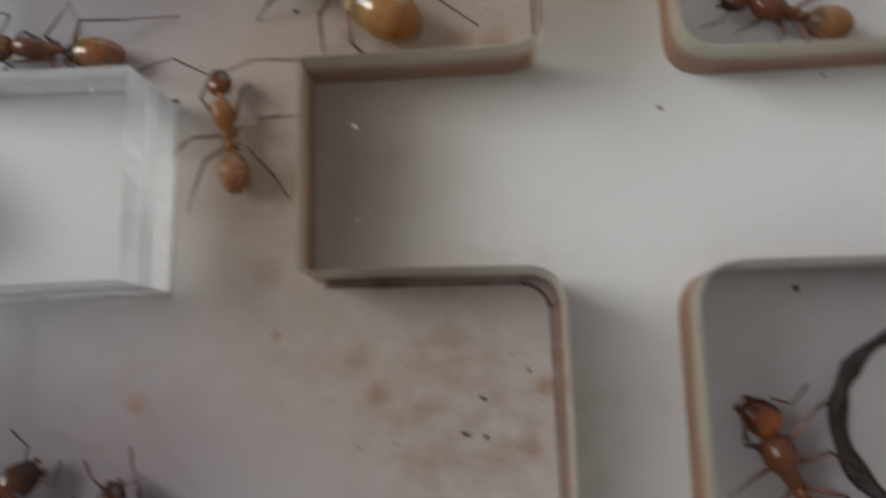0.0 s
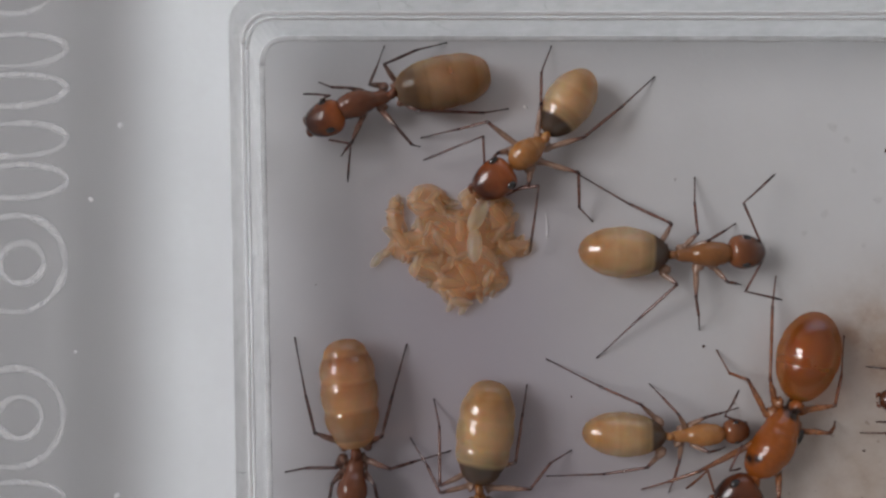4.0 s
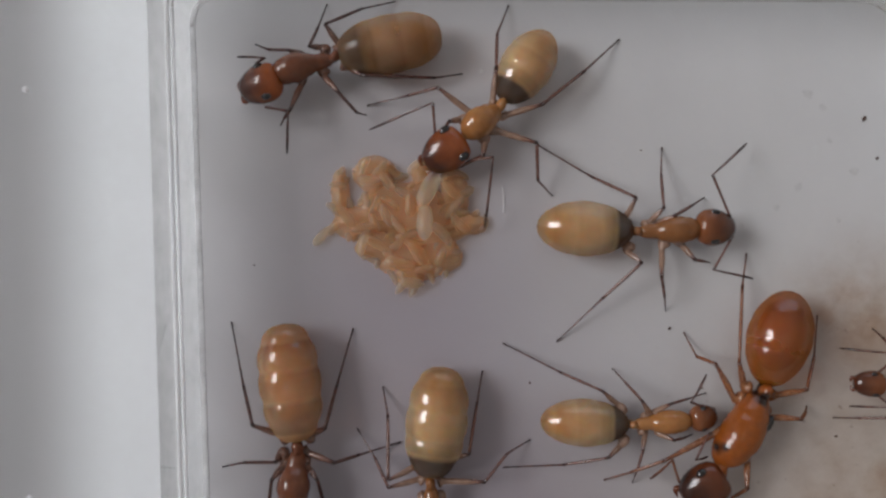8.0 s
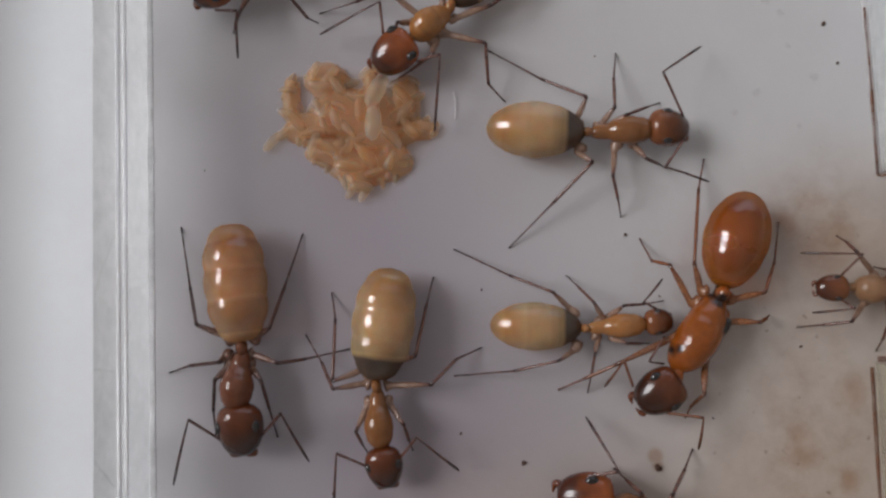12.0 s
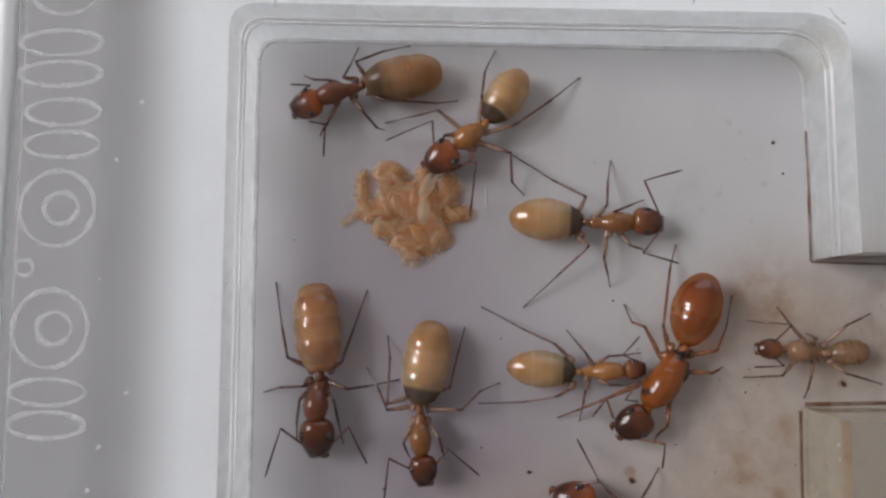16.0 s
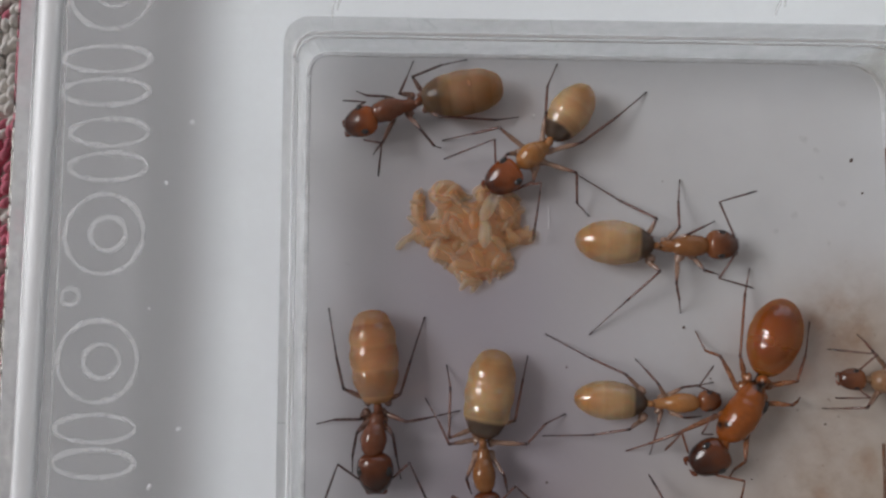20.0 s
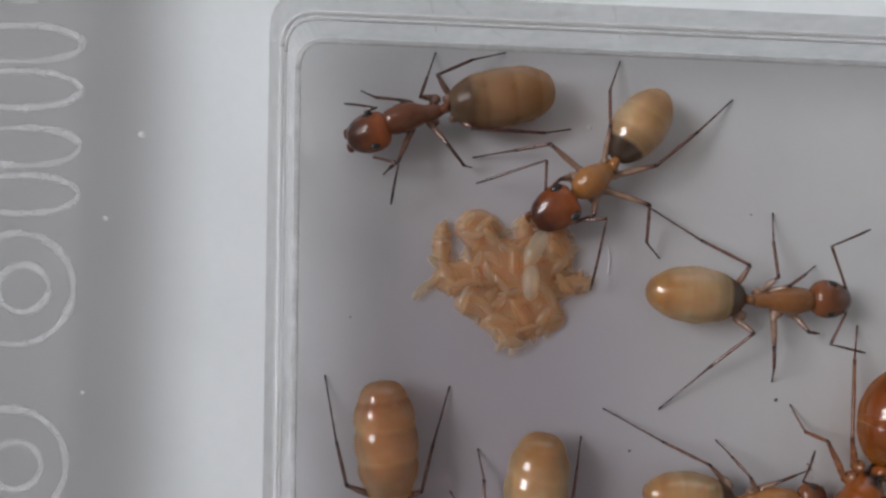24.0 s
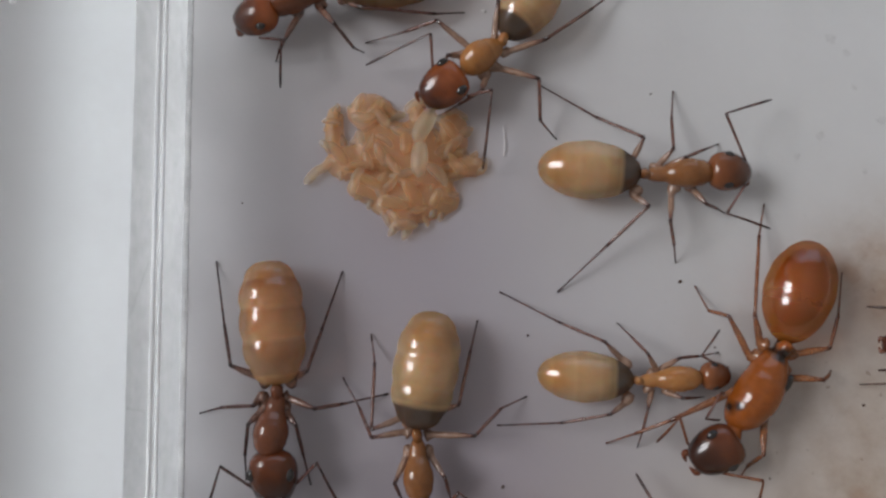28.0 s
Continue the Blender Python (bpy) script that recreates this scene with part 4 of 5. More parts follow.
ant({
    "head": ((6.91, -12.32), (5.51, -12.28), 2.66), "height": 1.75,
    "thorax": ((8.08, -12.67), (9.19, -13.31), (10.52, -14.51)), "thorax_half": 1.02,
    "gaster": ((10.92, -14.80), (15.30, -17.60)), "gaster_width": 3.25, "gaster_height": 1.73,
    "legs": (((9.98, -12.93, 1.40), (9.57, -12.14, 1.90), (8.71, -11.34, 0.09)),
             ((10.40, -13.65, 1.40), (11.13, -12.26, 1.90), (12.82, -10.54, 0.09)),
             ((11.46, -14.67, 1.40), (13.69, -13.81, 1.90), (16.13, -14.93, 0.90), (18.77, -16.65, 0.09)),
             ((8.86, -14.32, 1.40), (6.86, -14.25, 1.90), (4.73, -15.37, 0.09)),
             ((9.89, -14.70, 1.40), (9.19, -16.23, 1.90), (9.00, -17.79, 0.09)),
             ((10.66, -15.28, 1.40), (11.13, -18.17, 1.90), (12.52, -19.40, 0.90), (13.85, -19.79, 0.09))),
    "antennae": (((6.75, -11.24, 1.95), (8.37, -10.88, 2.75), (7.27, -8.54, 0.90)),
                 ((6.72, -13.47, 1.95), (6.88, -14.20, 2.75), (5.56, -13.31, 0.90))),
    "lobes": 0.18,
}, "worker ant with red head and plump amber gaster on soiled floor", HEAD_RED, BODY_TAN, GASTER_OLIVE)
WANDERER = ant({
    "head": ((3.63, -19.77), (3.60, -18.80), 1.61), "height": 1.45,
    "thorax": ((3.52, -20.90), (3.49, -21.65), (3.49, -23.62)), "thorax_half": 0.67,
    "gaster": ((3.47, -24.20), (3.30, -26.91)), "gaster_width": 1.89, "gaster_height": 1.35,
    "legs": (((3.08, -22.11, 1.16), (2.47, -20.69, 1.90), (2.64, -19.34, 0.90), (2.82, -18.28, 0.09)),
             ((3.12, -23.03, 1.16), (1.54, -22.96, 1.90), (-0.43, -22.91, 0.09)),
             ((3.09, -23.81, 1.16), (2.00, -24.54, 1.90), (-0.29, -26.79, 0.09)),
             ((4.02, -22.13, 1.16), (4.92, -20.92, 1.90), (5.09, -19.76, 0.09)),
             ((3.99, -22.91, 1.16), (5.79, -22.89, 1.90), (7.63, -22.56, 0.09)),
             ((3.95, -23.93, 1.16), (4.70, -24.60, 1.90), (5.60, -26.26, 0.90), (6.03, -27.59, 0.09))),
    "antennae": (((3.05, -19.14, 1.65), (1.44, -18.01, 2.45), (1.14, -15.12, 0.90)),
                 ((4.33, -19.27, 1.65), (6.14, -19.41, 2.45), (6.99, -17.06, 0.90))),
}, "small slender amber worker ant in the narrow passage", HEAD_TAN, BODY_LIGHT, GASTER_PLAIN)
ant({
    "head": ((19.96, -2.51), (18.93, -2.51), 1.45), "height": 1.41,
    "thorax": ((21.07, -2.51), (22.09, -2.66), (23.37, -2.77)), "thorax_half": 0.73,
    "gaster": ((23.80, -2.84), (26.52, -2.65)), "gaster_width": 1.76, "gaster_height": 1.35,
    "legs": (((22.25, -1.85, 1.12), (21.03, -0.72, 1.90), (21.11, 0.22, 0.09)),
             ((22.79, -2.22, 1.12), (22.81, -1.82, 1.90), (22.94, -1.51, 0.09)),
             ((23.72, -2.15, 1.12), (24.85, -0.90, 1.90), (27.34, -0.17, 0.09)),
             ((21.64, -3.34, 1.12), (20.53, -4.21, 1.90), (18.66, -4.49, 0.09)),
             ((22.93, -3.34, 1.12), (22.33, -4.38, 1.90), (22.67, -5.87, 0.09)),
             ((24.21, -3.52, 1.12), (24.69, -4.08, 1.90), (27.84, -4.91, 0.09))),
    "antennae": (((20.38, -1.87, 1.61), (21.06, -0.89, 2.41), (18.75, -0.66, 0.90)),
                 ((20.22, -3.09, 1.61), (20.44, -3.55, 2.41), (19.12, -3.74, 0.90))),
}, "small dull brown worker ant in the side passage", HEAD_TAN, BODY_DULL, GASTER_DULL)
ant({
    "head": ((-11.25, -16.96), (-12.18, -17.19), 1.72), "height": 1.48,
    "thorax": ((-10.40, -17.02), (-9.44, -17.01), (-7.31, -17.27)), "thorax_half": 0.67,
    "gaster": ((-7.01, -17.35), (-3.17, -17.87)), "gaster_width": 2.10, "gaster_height": 1.35,
    "legs": (((-8.71, -16.52, 1.18), (-9.45, -16.08, 1.90), (-11.51, -15.88, 0.09)),
             ((-8.00, -16.61, 1.18), (-8.11, -16.47, 1.90), (-7.97, -14.80, 0.90), (-7.81, -13.26, 0.09)),
             ((-6.75, -17.00, 1.18), (-5.92, -15.58, 1.90), (-3.54, -15.17, 0.90), (-0.50, -14.68, 0.09)),
             ((-8.72, -17.65, 1.18), (-10.15, -18.05, 1.90), (-13.22, -19.43, 0.09)),
             ((-8.36, -17.66, 1.18), (-7.35, -18.74, 1.90), (-6.47, -20.00, 0.90), (-6.05, -20.31, 0.09)),
             ((-7.01, -17.70, 1.18), (-6.65, -18.41, 1.90), (-4.51, -19.27, 0.90), (-1.73, -20.48, 0.09))),
    "antennae": (((-11.27, -16.19, 1.68), (-10.08, -15.23, 2.48), (-12.76, -13.94, 0.90)),
                 ((-11.55, -17.66, 1.68), (-10.88, -17.90, 2.48), (-10.57, -18.03, 0.90))),
}, "slim brown worker ant with a black spotted gaster", HEAD_TAN, BODY_BROWN, GASTER_SPOT, LEGS_BROWN)
ant({
    "head": ((34.02, -16.74), (33.21, -16.58), 1.59), "height": 1.44,
    "thorax": ((34.96, -17.10), (36.22, -17.55), (37.62, -18.07)), "thorax_half": 0.76,
    "gaster": ((37.97, -18.15), (40.68, -18.87)), "gaster_width": 2.10, "gaster_height": 1.35,
    "legs": (((35.76, -16.71, 1.16), (34.58, -16.14, 1.90), (34.35, -14.51, 0.09)),
             ((36.74, -16.78, 1.16), (37.21, -15.79, 1.90), (38.86, -13.70, 0.09)),
             ((37.65, -17.38, 1.16), (39.35, -16.66, 1.90), (42.34, -15.46, 0.09)),
             ((35.65, -17.79, 1.16), (34.64, -18.64, 1.90), (34.31, -18.24, 0.09)),
             ((36.58, -18.21, 1.16), (36.49, -19.29, 1.90), (36.56, -19.12, 0.09)),
             ((37.69, -18.46, 1.16), (37.67, -20.07, 1.90), (40.81, -19.58, 0.09))),
    "antennae": (((33.49, -16.46, 1.64), (32.46, -16.12, 2.44), (31.64, -15.54, 0.90)),
                 ((33.54, -17.54, 1.64), (32.70, -18.61, 2.44), (32.07, -18.13, 0.90))),
}, "brown worker ant in the side chamber", HEAD_DARK, BODY_BROWN, GASTER_TAN, LEGS_BROWN)
ant({
    "head": ((32.85, -40.83), (32.18, -40.16), 2.03), "height": 1.57,
    "thorax": ((33.25, -41.78), (33.77, -43.10), (34.39, -44.55)), "thorax_half": 0.95,
    "gaster": ((34.67, -45.15), (36.25, -48.12)), "gaster_width": 2.86, "gaster_height": 1.44,
    "legs": (((33.39, -42.40, 1.26), (31.84, -42.29, 1.90), (32.34, -40.67, 0.09)),
             ((33.59, -43.28, 1.26), (31.95, -44.02, 1.90), (31.27, -45.16, 0.09)),
             ((34.15, -44.74, 1.26), (32.57, -46.28, 1.90), (32.11, -48.66, 0.09)),
             ((34.30, -42.14, 1.26), (35.85, -40.38, 1.90), (37.62, -39.91, 0.09)),
             ((34.61, -43.31, 1.26), (36.14, -42.70, 1.90), (38.58, -44.15, 0.09)),
             ((34.91, -44.47, 1.26), (36.71, -44.98, 1.90), (39.12, -46.79, 0.09))),
    "antennae": (((31.84, -40.55, 1.77), (31.79, -41.94, 2.57), (33.07, -43.02, 0.90)),
                 ((33.47, -39.87, 1.77), (34.14, -40.15, 2.57), (35.83, -39.22, 0.90))),
}, "worker ant with red head beside the round port", HEAD_RED, BODY_BROWN, GASTER_AMBER, LEGS_BROWN)
ant({
    "head": ((-8.10, -43.07), (-7.31, -42.48), 2.10), "height": 1.59,
    "thorax": ((-8.86, -43.96), (-9.79, -44.70), (-11.03, -45.73)), "thorax_half": 0.83,
    "gaster": ((-11.45, -45.95), (-13.73, -47.23)), "gaster_width": 2.22, "gaster_height": 1.35,
    "legs": (((-9.74, -44.00, 1.27), (-10.38, -42.66, 1.90), (-12.51, -41.58, 0.09)),
             ((-10.36, -44.59, 1.27), (-11.28, -43.85, 1.90), (-13.76, -43.15, 0.09)),
             ((-11.12, -45.49, 1.27), (-11.81, -45.35, 1.90), (-14.66, -44.71, 0.09)),
             ((-9.34, -44.92, 1.27), (-7.56, -45.43, 1.90), (-7.80, -44.87, 0.09)),
             ((-10.13, -45.51, 1.27), (-8.77, -46.59, 1.90), (-8.61, -47.94, 0.09)),
             ((-11.05, -46.40, 1.27), (-10.30, -47.74, 1.90), (-10.49, -49.73, 0.09))),
    "antennae": (((-7.70, -42.13, 1.79), (-7.07, -41.14, 2.59), (-9.27, -40.31, 0.90)),
                 ((-6.98, -43.07, 1.79), (-5.48, -43.28, 2.59), (-6.11, -42.13, 0.90))),
}, "dark brown worker ant in the lower chamber", HEAD_DARK, BODY_BROWN, GASTER_TAN, LEGS_BROWN)
ant({
    "head": ((-2.75, -44.27), (-2.85, -43.58), 1.78), "height": 1.50,
    "thorax": ((-2.64, -45.17), (-2.47, -46.07), (-2.23, -47.25)), "thorax_half": 0.70,
    "gaster": ((-2.23, -47.58), (-1.69, -50.34)), "gaster_width": 2.22, "gaster_height": 1.35,
    "legs": (((-3.11, -45.67, 1.20), (-4.04, -44.92, 1.90), (-5.80, -44.29, 0.09)),
             ((-3.01, -46.42, 1.20), (-4.28, -46.39, 1.90), (-7.02, -46.44, 0.09)),
             ((-2.71, -47.32, 1.20), (-3.55, -48.14, 1.90), (-5.15, -50.10, 0.09)),
             ((-2.29, -45.69, 1.20), (-0.85, -44.69, 1.90), (-1.98, -43.13, 0.09)),
             ((-2.17, -46.44, 1.20), (-0.15, -46.47, 1.90), (0.30, -46.58, 0.09)),
             ((-2.22, -47.33, 1.20), (-0.40, -48.20, 1.90), (-0.56, -50.17, 0.09))),
    "antennae": (((-3.09, -43.72, 1.70), (-3.32, -43.05, 2.50), (-4.77, -42.17, 0.90)),
                 ((-2.21, -43.74, 1.70), (-1.00, -43.11, 2.50), (-2.07, -41.46, 0.90))),
}, "dark headed worker ant in the lower chamber", HEAD_DARK, BODY_BROWN, GASTER_TAN, LEGS_BROWN)
# ---------- brood ----------


def jelly(name, colour, amount, tint=(1.0, 0.95, 0.88)):
    """A half clear, moist skin that light soaks through."""
    mat, nt, bsdf = nodes_of(name)
    tex = noise_tex(nt, 1800, 4)
    tone = ramp(nt, tex.outputs[0], [(0.3, tuple(c * 0.9 for c in colour)), (0.7, colour)])
    nt.links.new(tone.outputs[0], bsdf.inputs["Base Color"])
    bsdf.inputs["Roughness"].default_value = 0.3
    milky, half = nt.nodes.new("ShaderNodeBsdfTranslucent"), nt.nodes.new("ShaderNodeMixShader")
    nt.links.new(tone.outputs[0], milky.inputs[0])
    half.inputs[0].default_value = 0.4
    soak(bsdf, (0.0012, 0.0009, 0.0006))
    nt.links.new(bsdf.outputs[0], half.inputs[1])
    nt.links.new(milky.outputs[0], half.inputs[2])
    skin_over(nt, half, tint, amount, 0.2, 0.022)
    bsdf.inputs["Specular IOR Level"].default_value = 0.0
    return mat


# the lobes of the pile: x, y and half widths in millimetres
LOBES = ((-5.56, 9.62, 1.07, 0.94), (-7.46, 8.62, 0.46, 1.2), (-6.58, 7.11, 1.26, 0.8), (-4.69, 7.71, 1.73, 1.34), (-3.12, 6.98, 1.6, 2.0), (-1.33, 8.38, 0.74, 1.2),
         (-0.72, 6.75, 0.93, 0.53), (-3.33, 5.12, 2.0, 1.13), (-5.43, 5.73, 1.19, 0.79), (-3.89, 4.21, 0.8, 0.67), (-3.09, 9.52, 0.47, 0.67))


def depth_in_pile(x, y):
    """Above 0 inside the pile's uneven outline, 1 at its heart."""
    total = sum(math.exp(-1.3 * (((x - cx) / a) ** 2 + ((y - cy) / b) ** 2)) for cx, cy, a, b in LOBES)
    return total - 0.36 + 0.16 * noise.noise(Vector((x * 1.3, y * 1.3, 2.0)))


def grub(half, thick, curl, mats, rng):
    """A plump larva, thicker at one end and slightly bent."""
    n = 11
    path = [(half * (2 * k / (n - 1) - 1), curl * (1 - (2 * k / (n - 1) - 1) ** 2), 0) for k in range(n)]
    prof = [q * (1 - 0.28 * k / (n - 1)) * (1 - 0.05 * (k % 2)) for k, q in enumerate(swell(n, 2.1))]
    return link("larva", tube(path, [thick * q for q in prof], [thick * 0.8 * q for q in prof], 14), rng.choice(mats))


def brood():
    rng = random.Random(7)
    mats = [jelly("peach_larva", (1.0, 0.66, 0.43), 0.22), jelly("amber_larva", (1.0, 0.59, 0.35), 0.24), jelly("clear_larva", (1.0, 0.75, 0.56), 0.2)]
    egg_mat = jelly("pale_egg", (1.0, 0.84, 0.68), 0.18)
    # the moist lobes in which the brood sticks together
    clump = thing("brood_clump", (-3.9, 7.0, 0.05), "moist translucent peach clump in which ant brood sticks", "brood", "brood pile")
    film = jelly("moist_brood", (1.0, 0.62, 0.39), 0.42, (1.0, 0.90, 0.80))
    for cx, cy, a, b in LOBES:
        bm = bmesh.new()
        bmesh.ops.create_uvsphere(bm, u_segments=28, v_segments=16, radius=1.0)
        tall = 0.58
        for v in bm.verts:
            p = v.co.copy()
            grow = 1 + 0.16 * noise.noise(Vector((p.x * 1.6 + cx, p.y * 1.6 + cy, p.z))) + 0.07 * noise.noise(Vector((p.x * 5 + cx, p.y * 5 + cy, p.z * 3)))
            v.co = Vector((cx + 3.9 + 1.10 * a * p.x * grow, cy - 7.0 + 1.10 * b * p.y * grow, max(0.0, tall * p.z * grow)))
        bmesh.ops.delete(bm, geom=[f for f in bm.faces if max(v.co.z for v in f.verts) < 1e-6], context="FACES")
        link("lobe", bm, film, clump)
    placed = []
    for layer, count, gap in ((0, 72, 0.5), (1, 34, 0.6)):
        made = tries = 0
        while made < count and tries < 9000:
            tries += 1
            x, y = rng.uniform(-9.0, 0.4), rng.uniform(3.4, 10.7)
            d = depth_in_pile(x, y)
            if d < (0.05 if layer == 0 else 0.30) or any((x - q[0]) ** 2 + (y - q[1]) ** 2 < gap ** 2 for q in placed if q[2] == layer):
                continue
            half = rng.uniform(0.5, 0.85) if d > 0.15 else rng.uniform(0.5, 0.7)
            thick = half * rng.uniform(0.40, 0.50)
            ob = grub(half, thick, rng.uniform(-0.2, 0.2), mats, rng)
            z = 0.05 + 0.8 * thick if layer == 0 else 0.42 + 0.8 * thick
            dip = rng.uniform(-14, 14) if layer else 0.0
            ob.matrix_basis = pose(x * MM, y * MM, z * MM, 0, dip, rng.uniform(0, 360))
            tagged(ob, "plump translucent peach ant larva in the brood pile", "larva", "brood pile")
            placed.append((x, y, layer))
            made += 1
    made = tries = 0
    while made < 30 and tries < 6000:
        tries += 1
        x, y = rng.uniform(-9.0, 0.4), rng.uniform(3.4, 10.7)
        d = depth_in_pile(x, y)
        if not -0.06 < d < 0.3:
            continue
        half = rng.uniform(0.36, 0.5)
        ob = link("egg", ball((0, 0, 0), (half, half * 0.5, half * 0.45), 12), egg_mat)
        ob.matrix_basis = pose(x * MM, y * MM, (0.05 + half * 0.45) * MM, 0, 0, rng.uniform(0, 180))
        tagged(ob, "tiny translucent pale ant egg at the edge of the brood pile", "egg", "brood pile")
        made += 1
    # two lie apart from the heap
    for x, y, turn in ((-8.5, 6.4, 48), (-7.75, 6.9, 40)):
        ob = grub(0.7, 0.3, 0.0, mats[2:], rng)
        ob.matrix_basis = pose(x * MM, y * MM, 0.29 * MM, 0, 0, turn)
        tagged(ob, "small translucent amber ant larva at the edge of the brood pile", "larva", "brood pile")


brood()


def fresh_larvae():
    """Two larger pale larvae held near the jaws of the nurse."""
    skin = jelly("moist_white_larva", (1.0, 0.86, 0.70), 0.22, (1.0, 0.95, 0.88))
    for x, y, turn, half in ((-2.75, 8.55, 62, 1.05), (-3.0, 6.85, 86, 1.0)):
        path = [(half * (2 * k / 8 - 1), 0, 0) for k in range(9)]
        ob = link("larva", tube(path, [half * 0.42 * p for p in swell(9, 2.2)], segs=14), skin)
        ob.matrix_basis = pose(x * MM, y * MM, 1.6 * MM, 0, 8, turn)
        tagged(ob, "plump pale translucent larva on top of the brood pile", "larva", "brood pile")


fresh_larvae()

# ---------- dirt ----------
FLECKS = ((10.0, 0.7, 0.22), (21.3, 11.7, 0.28), (4.1, -10.9, 0.3), (11.0, -11.4, 0.5), (-0.5, -20.5, 0.45), (7.2, -14.9, 0.38), (1.2, -18.3, 0.22),
          (27.9, -24.9, 0.3), (18.1, -39.45, 0.38), (17.0, -41.4, 0.42), (18.2, -41.6, 0.3), (20.8, -38.0, 0.25), (36.1, -33.9, 0.5), (36.2, -23.6, 0.22),
          (37.9, -40.6, 0.3), (10.9, -42.0, 0.2), (-12.2, 5.0, 0.14), (8.9, 10.4, 0.12), (17.5, 8.1, 0.18), (18.3, 13.2, 0.2), (19.1, 12.4, 0.14),
          (2.3, -1.9, 0.14), (0.9, -9.3, 0.2), (-5.8, -12.1, 0.2), (1.6, -13.4, 0.16), (-17.2, -21.6, 0.2), (-16.9, -21.2, 0.16), (15.4, 0.4, 0.16),
          (18.8, -5.5, 0.2), (14.9, -3.7, 0.14), (20.6, 8.8, 0.16), (12.6, 4.1, 0.13), (25.3, -4.9, 0.5), (21.9, 9.5, 0.24), (19.3, 10.6, 0.12), (16.2, 7.0, 0.12), (19.6, 6.2, 0.1), (14.2, 6.1, 0.1), (11.6, -2.6, 0.16), (14.0, -9.0, 0.16), (-0.8, -13.0, 0.14))


def flecks():
    rng = random.Random(3)
    smear = veil_material("faint_smear", (0.20, 0.15, 0.12), 0.09, 0.8, 1.0, 3500)
    for x, y, r in FLECKS:
        faint = r <= 0.2 and x > 11 and y > 3
        r *= 2.0 if faint else 0.62
        if faint:
            bm = bmesh.new()
            bmesh.ops.create_circle(bm, cap_ends=True, segments=18, radius=r)
        else:
            bm = ball((0, 0, 0), (r * rng.uniform(0.6, 0.9), r * rng.uniform(0.4, 0.7), r * 0.3), 7)
        for v in bm.verts:
            v.co *= rng.uniform(0.35, 1.0) if faint else rng.uniform(0.75, 1.2)
        low = min(v.co.z for v in bm.verts)
        ob = link("dirt_smear" if faint else "dirt_fleck", bm, smear if faint else FRASS)
        above = 6.02 if (x < -15.5 or (x > 23 and -33 < y < -21.9)) else 0.045
        ob.matrix_basis = pose(x * MM, y * MM, (above - low + (0.012 if faint else 0)) * MM, 0, 0, rng.uniform(0, 180))
        if faint:
            tagged(ob, "faint grey-brown smear of dirt on the white floor", "dirt", "smears of dirt")
        else:
            tagged(ob, "tiny dark brown fleck of ant waste on the acrylic" if above > 1 else "tiny dark brown fleck of ant waste on the white floor", "dirt", "flecks of dirt")


flecks()


def arc(cx, cy, r, a0, a1, n=8):
    return [(cx + r * math.cos(radians(a0 + (a1 - a0) * k / n)), cy + r * math.sin(radians(a0 + (a1 - a0) * k / n))) for k in range(n + 1)]


def residues():
    films = [
        ([(8.72, -20.95), (8.70, -24.5), (8.66, -28.0), (8.62, -32.4)], 0.26, "dark brown residue along the passage wall"),
        ([(9.0, -32.68), (14.0, -32.78), (20.4, -32.92), *arc(20.4, -34.8, 1.87, 85, 5), (22.25, -40), (22.22, -48), (22.15, -60)], 0.15, "dark brown residue along the chamber edge"),
        ([(22.75, -6.3), (25.0, -6.25), (29.0, -6.15)], 0.15, "dark brown residue along the passage wall"),
        ([(23.58, 12.5), (23.6, 8.5), (23.55, 3.35)], 0.12, "dark brown residue line along the wall foot"),
        ([(23.6, 3.35), (28.0, 3.2), (34.0, 3.0)], 0.1, "dark brown residue line along the wall foot"),
        ([(22.4, -6.7), (22.25, -14.0), (22.15, -18.6), *arc(20.25, -18.75, 1.8, -4, -88), (15.0, -20.7), (9.1, -20.7)], 0.13, "dark brown residue line along the wall foot"),
    ]
    for pts, half, label in films:
        line = bent([(x, y, 0.08) for x, y in pts], 4)
        wide = [half * (0.75 + 0.5 * noise.noise(Vector((p.x * 0.9, p.y * 0.9, 1.0)))) for p in line]
        tagged(link("residue", tube(line, wide, [0.05] * len(line), 6), RESIDUE_DARK), label, "residue", "residue lines")


residues()


def wall_marks():
    """A yellowed film in the far corner and short scratches in the rim."""
    film = veil_material("yellowed_film", (0.66, 0.58, 0.42), 0.2, 0.4, 0.95, 900)
    tagged(link("residue", ribbon(arc(20.95, 15.6, 2.68, 5, 80, 16), 0.1, 5.9), film), "yellowed dried film in the chamber corner", "residue", "residue lines")
    for x, y, turn, size in ((14.6, 19.95, 60, 0.9), (14.9, 20.3, 75, 0.6), (-12.1, 20.1, 80, 0.9), (-11.8, 20.5, 70, 0.5), (23.0, 18.3, 130, 0.8), (22.6, 17.6, 140, 0.6)):
        ob = link("scratch", tube(bent([(-size, 0, 0), (0, size * 0.15, 0.02), (size, 0, 0)], 4), [0.03, 0.06, 0.05, 0.08, 0.07, 0.05, 0.06, 0.04, 0.02], [0.02] * 9, 6), FROST)
        ob.matrix_basis = pose(x * MM, y * MM, 6.03 * MM, 0, 0, turn)
        tagged(ob, "short pale scratch in the acrylic rim", "scratch", "scratches in the rim")


wall_marks()

# ---------- engraved marks on the plate: plain outlined shapes ----------


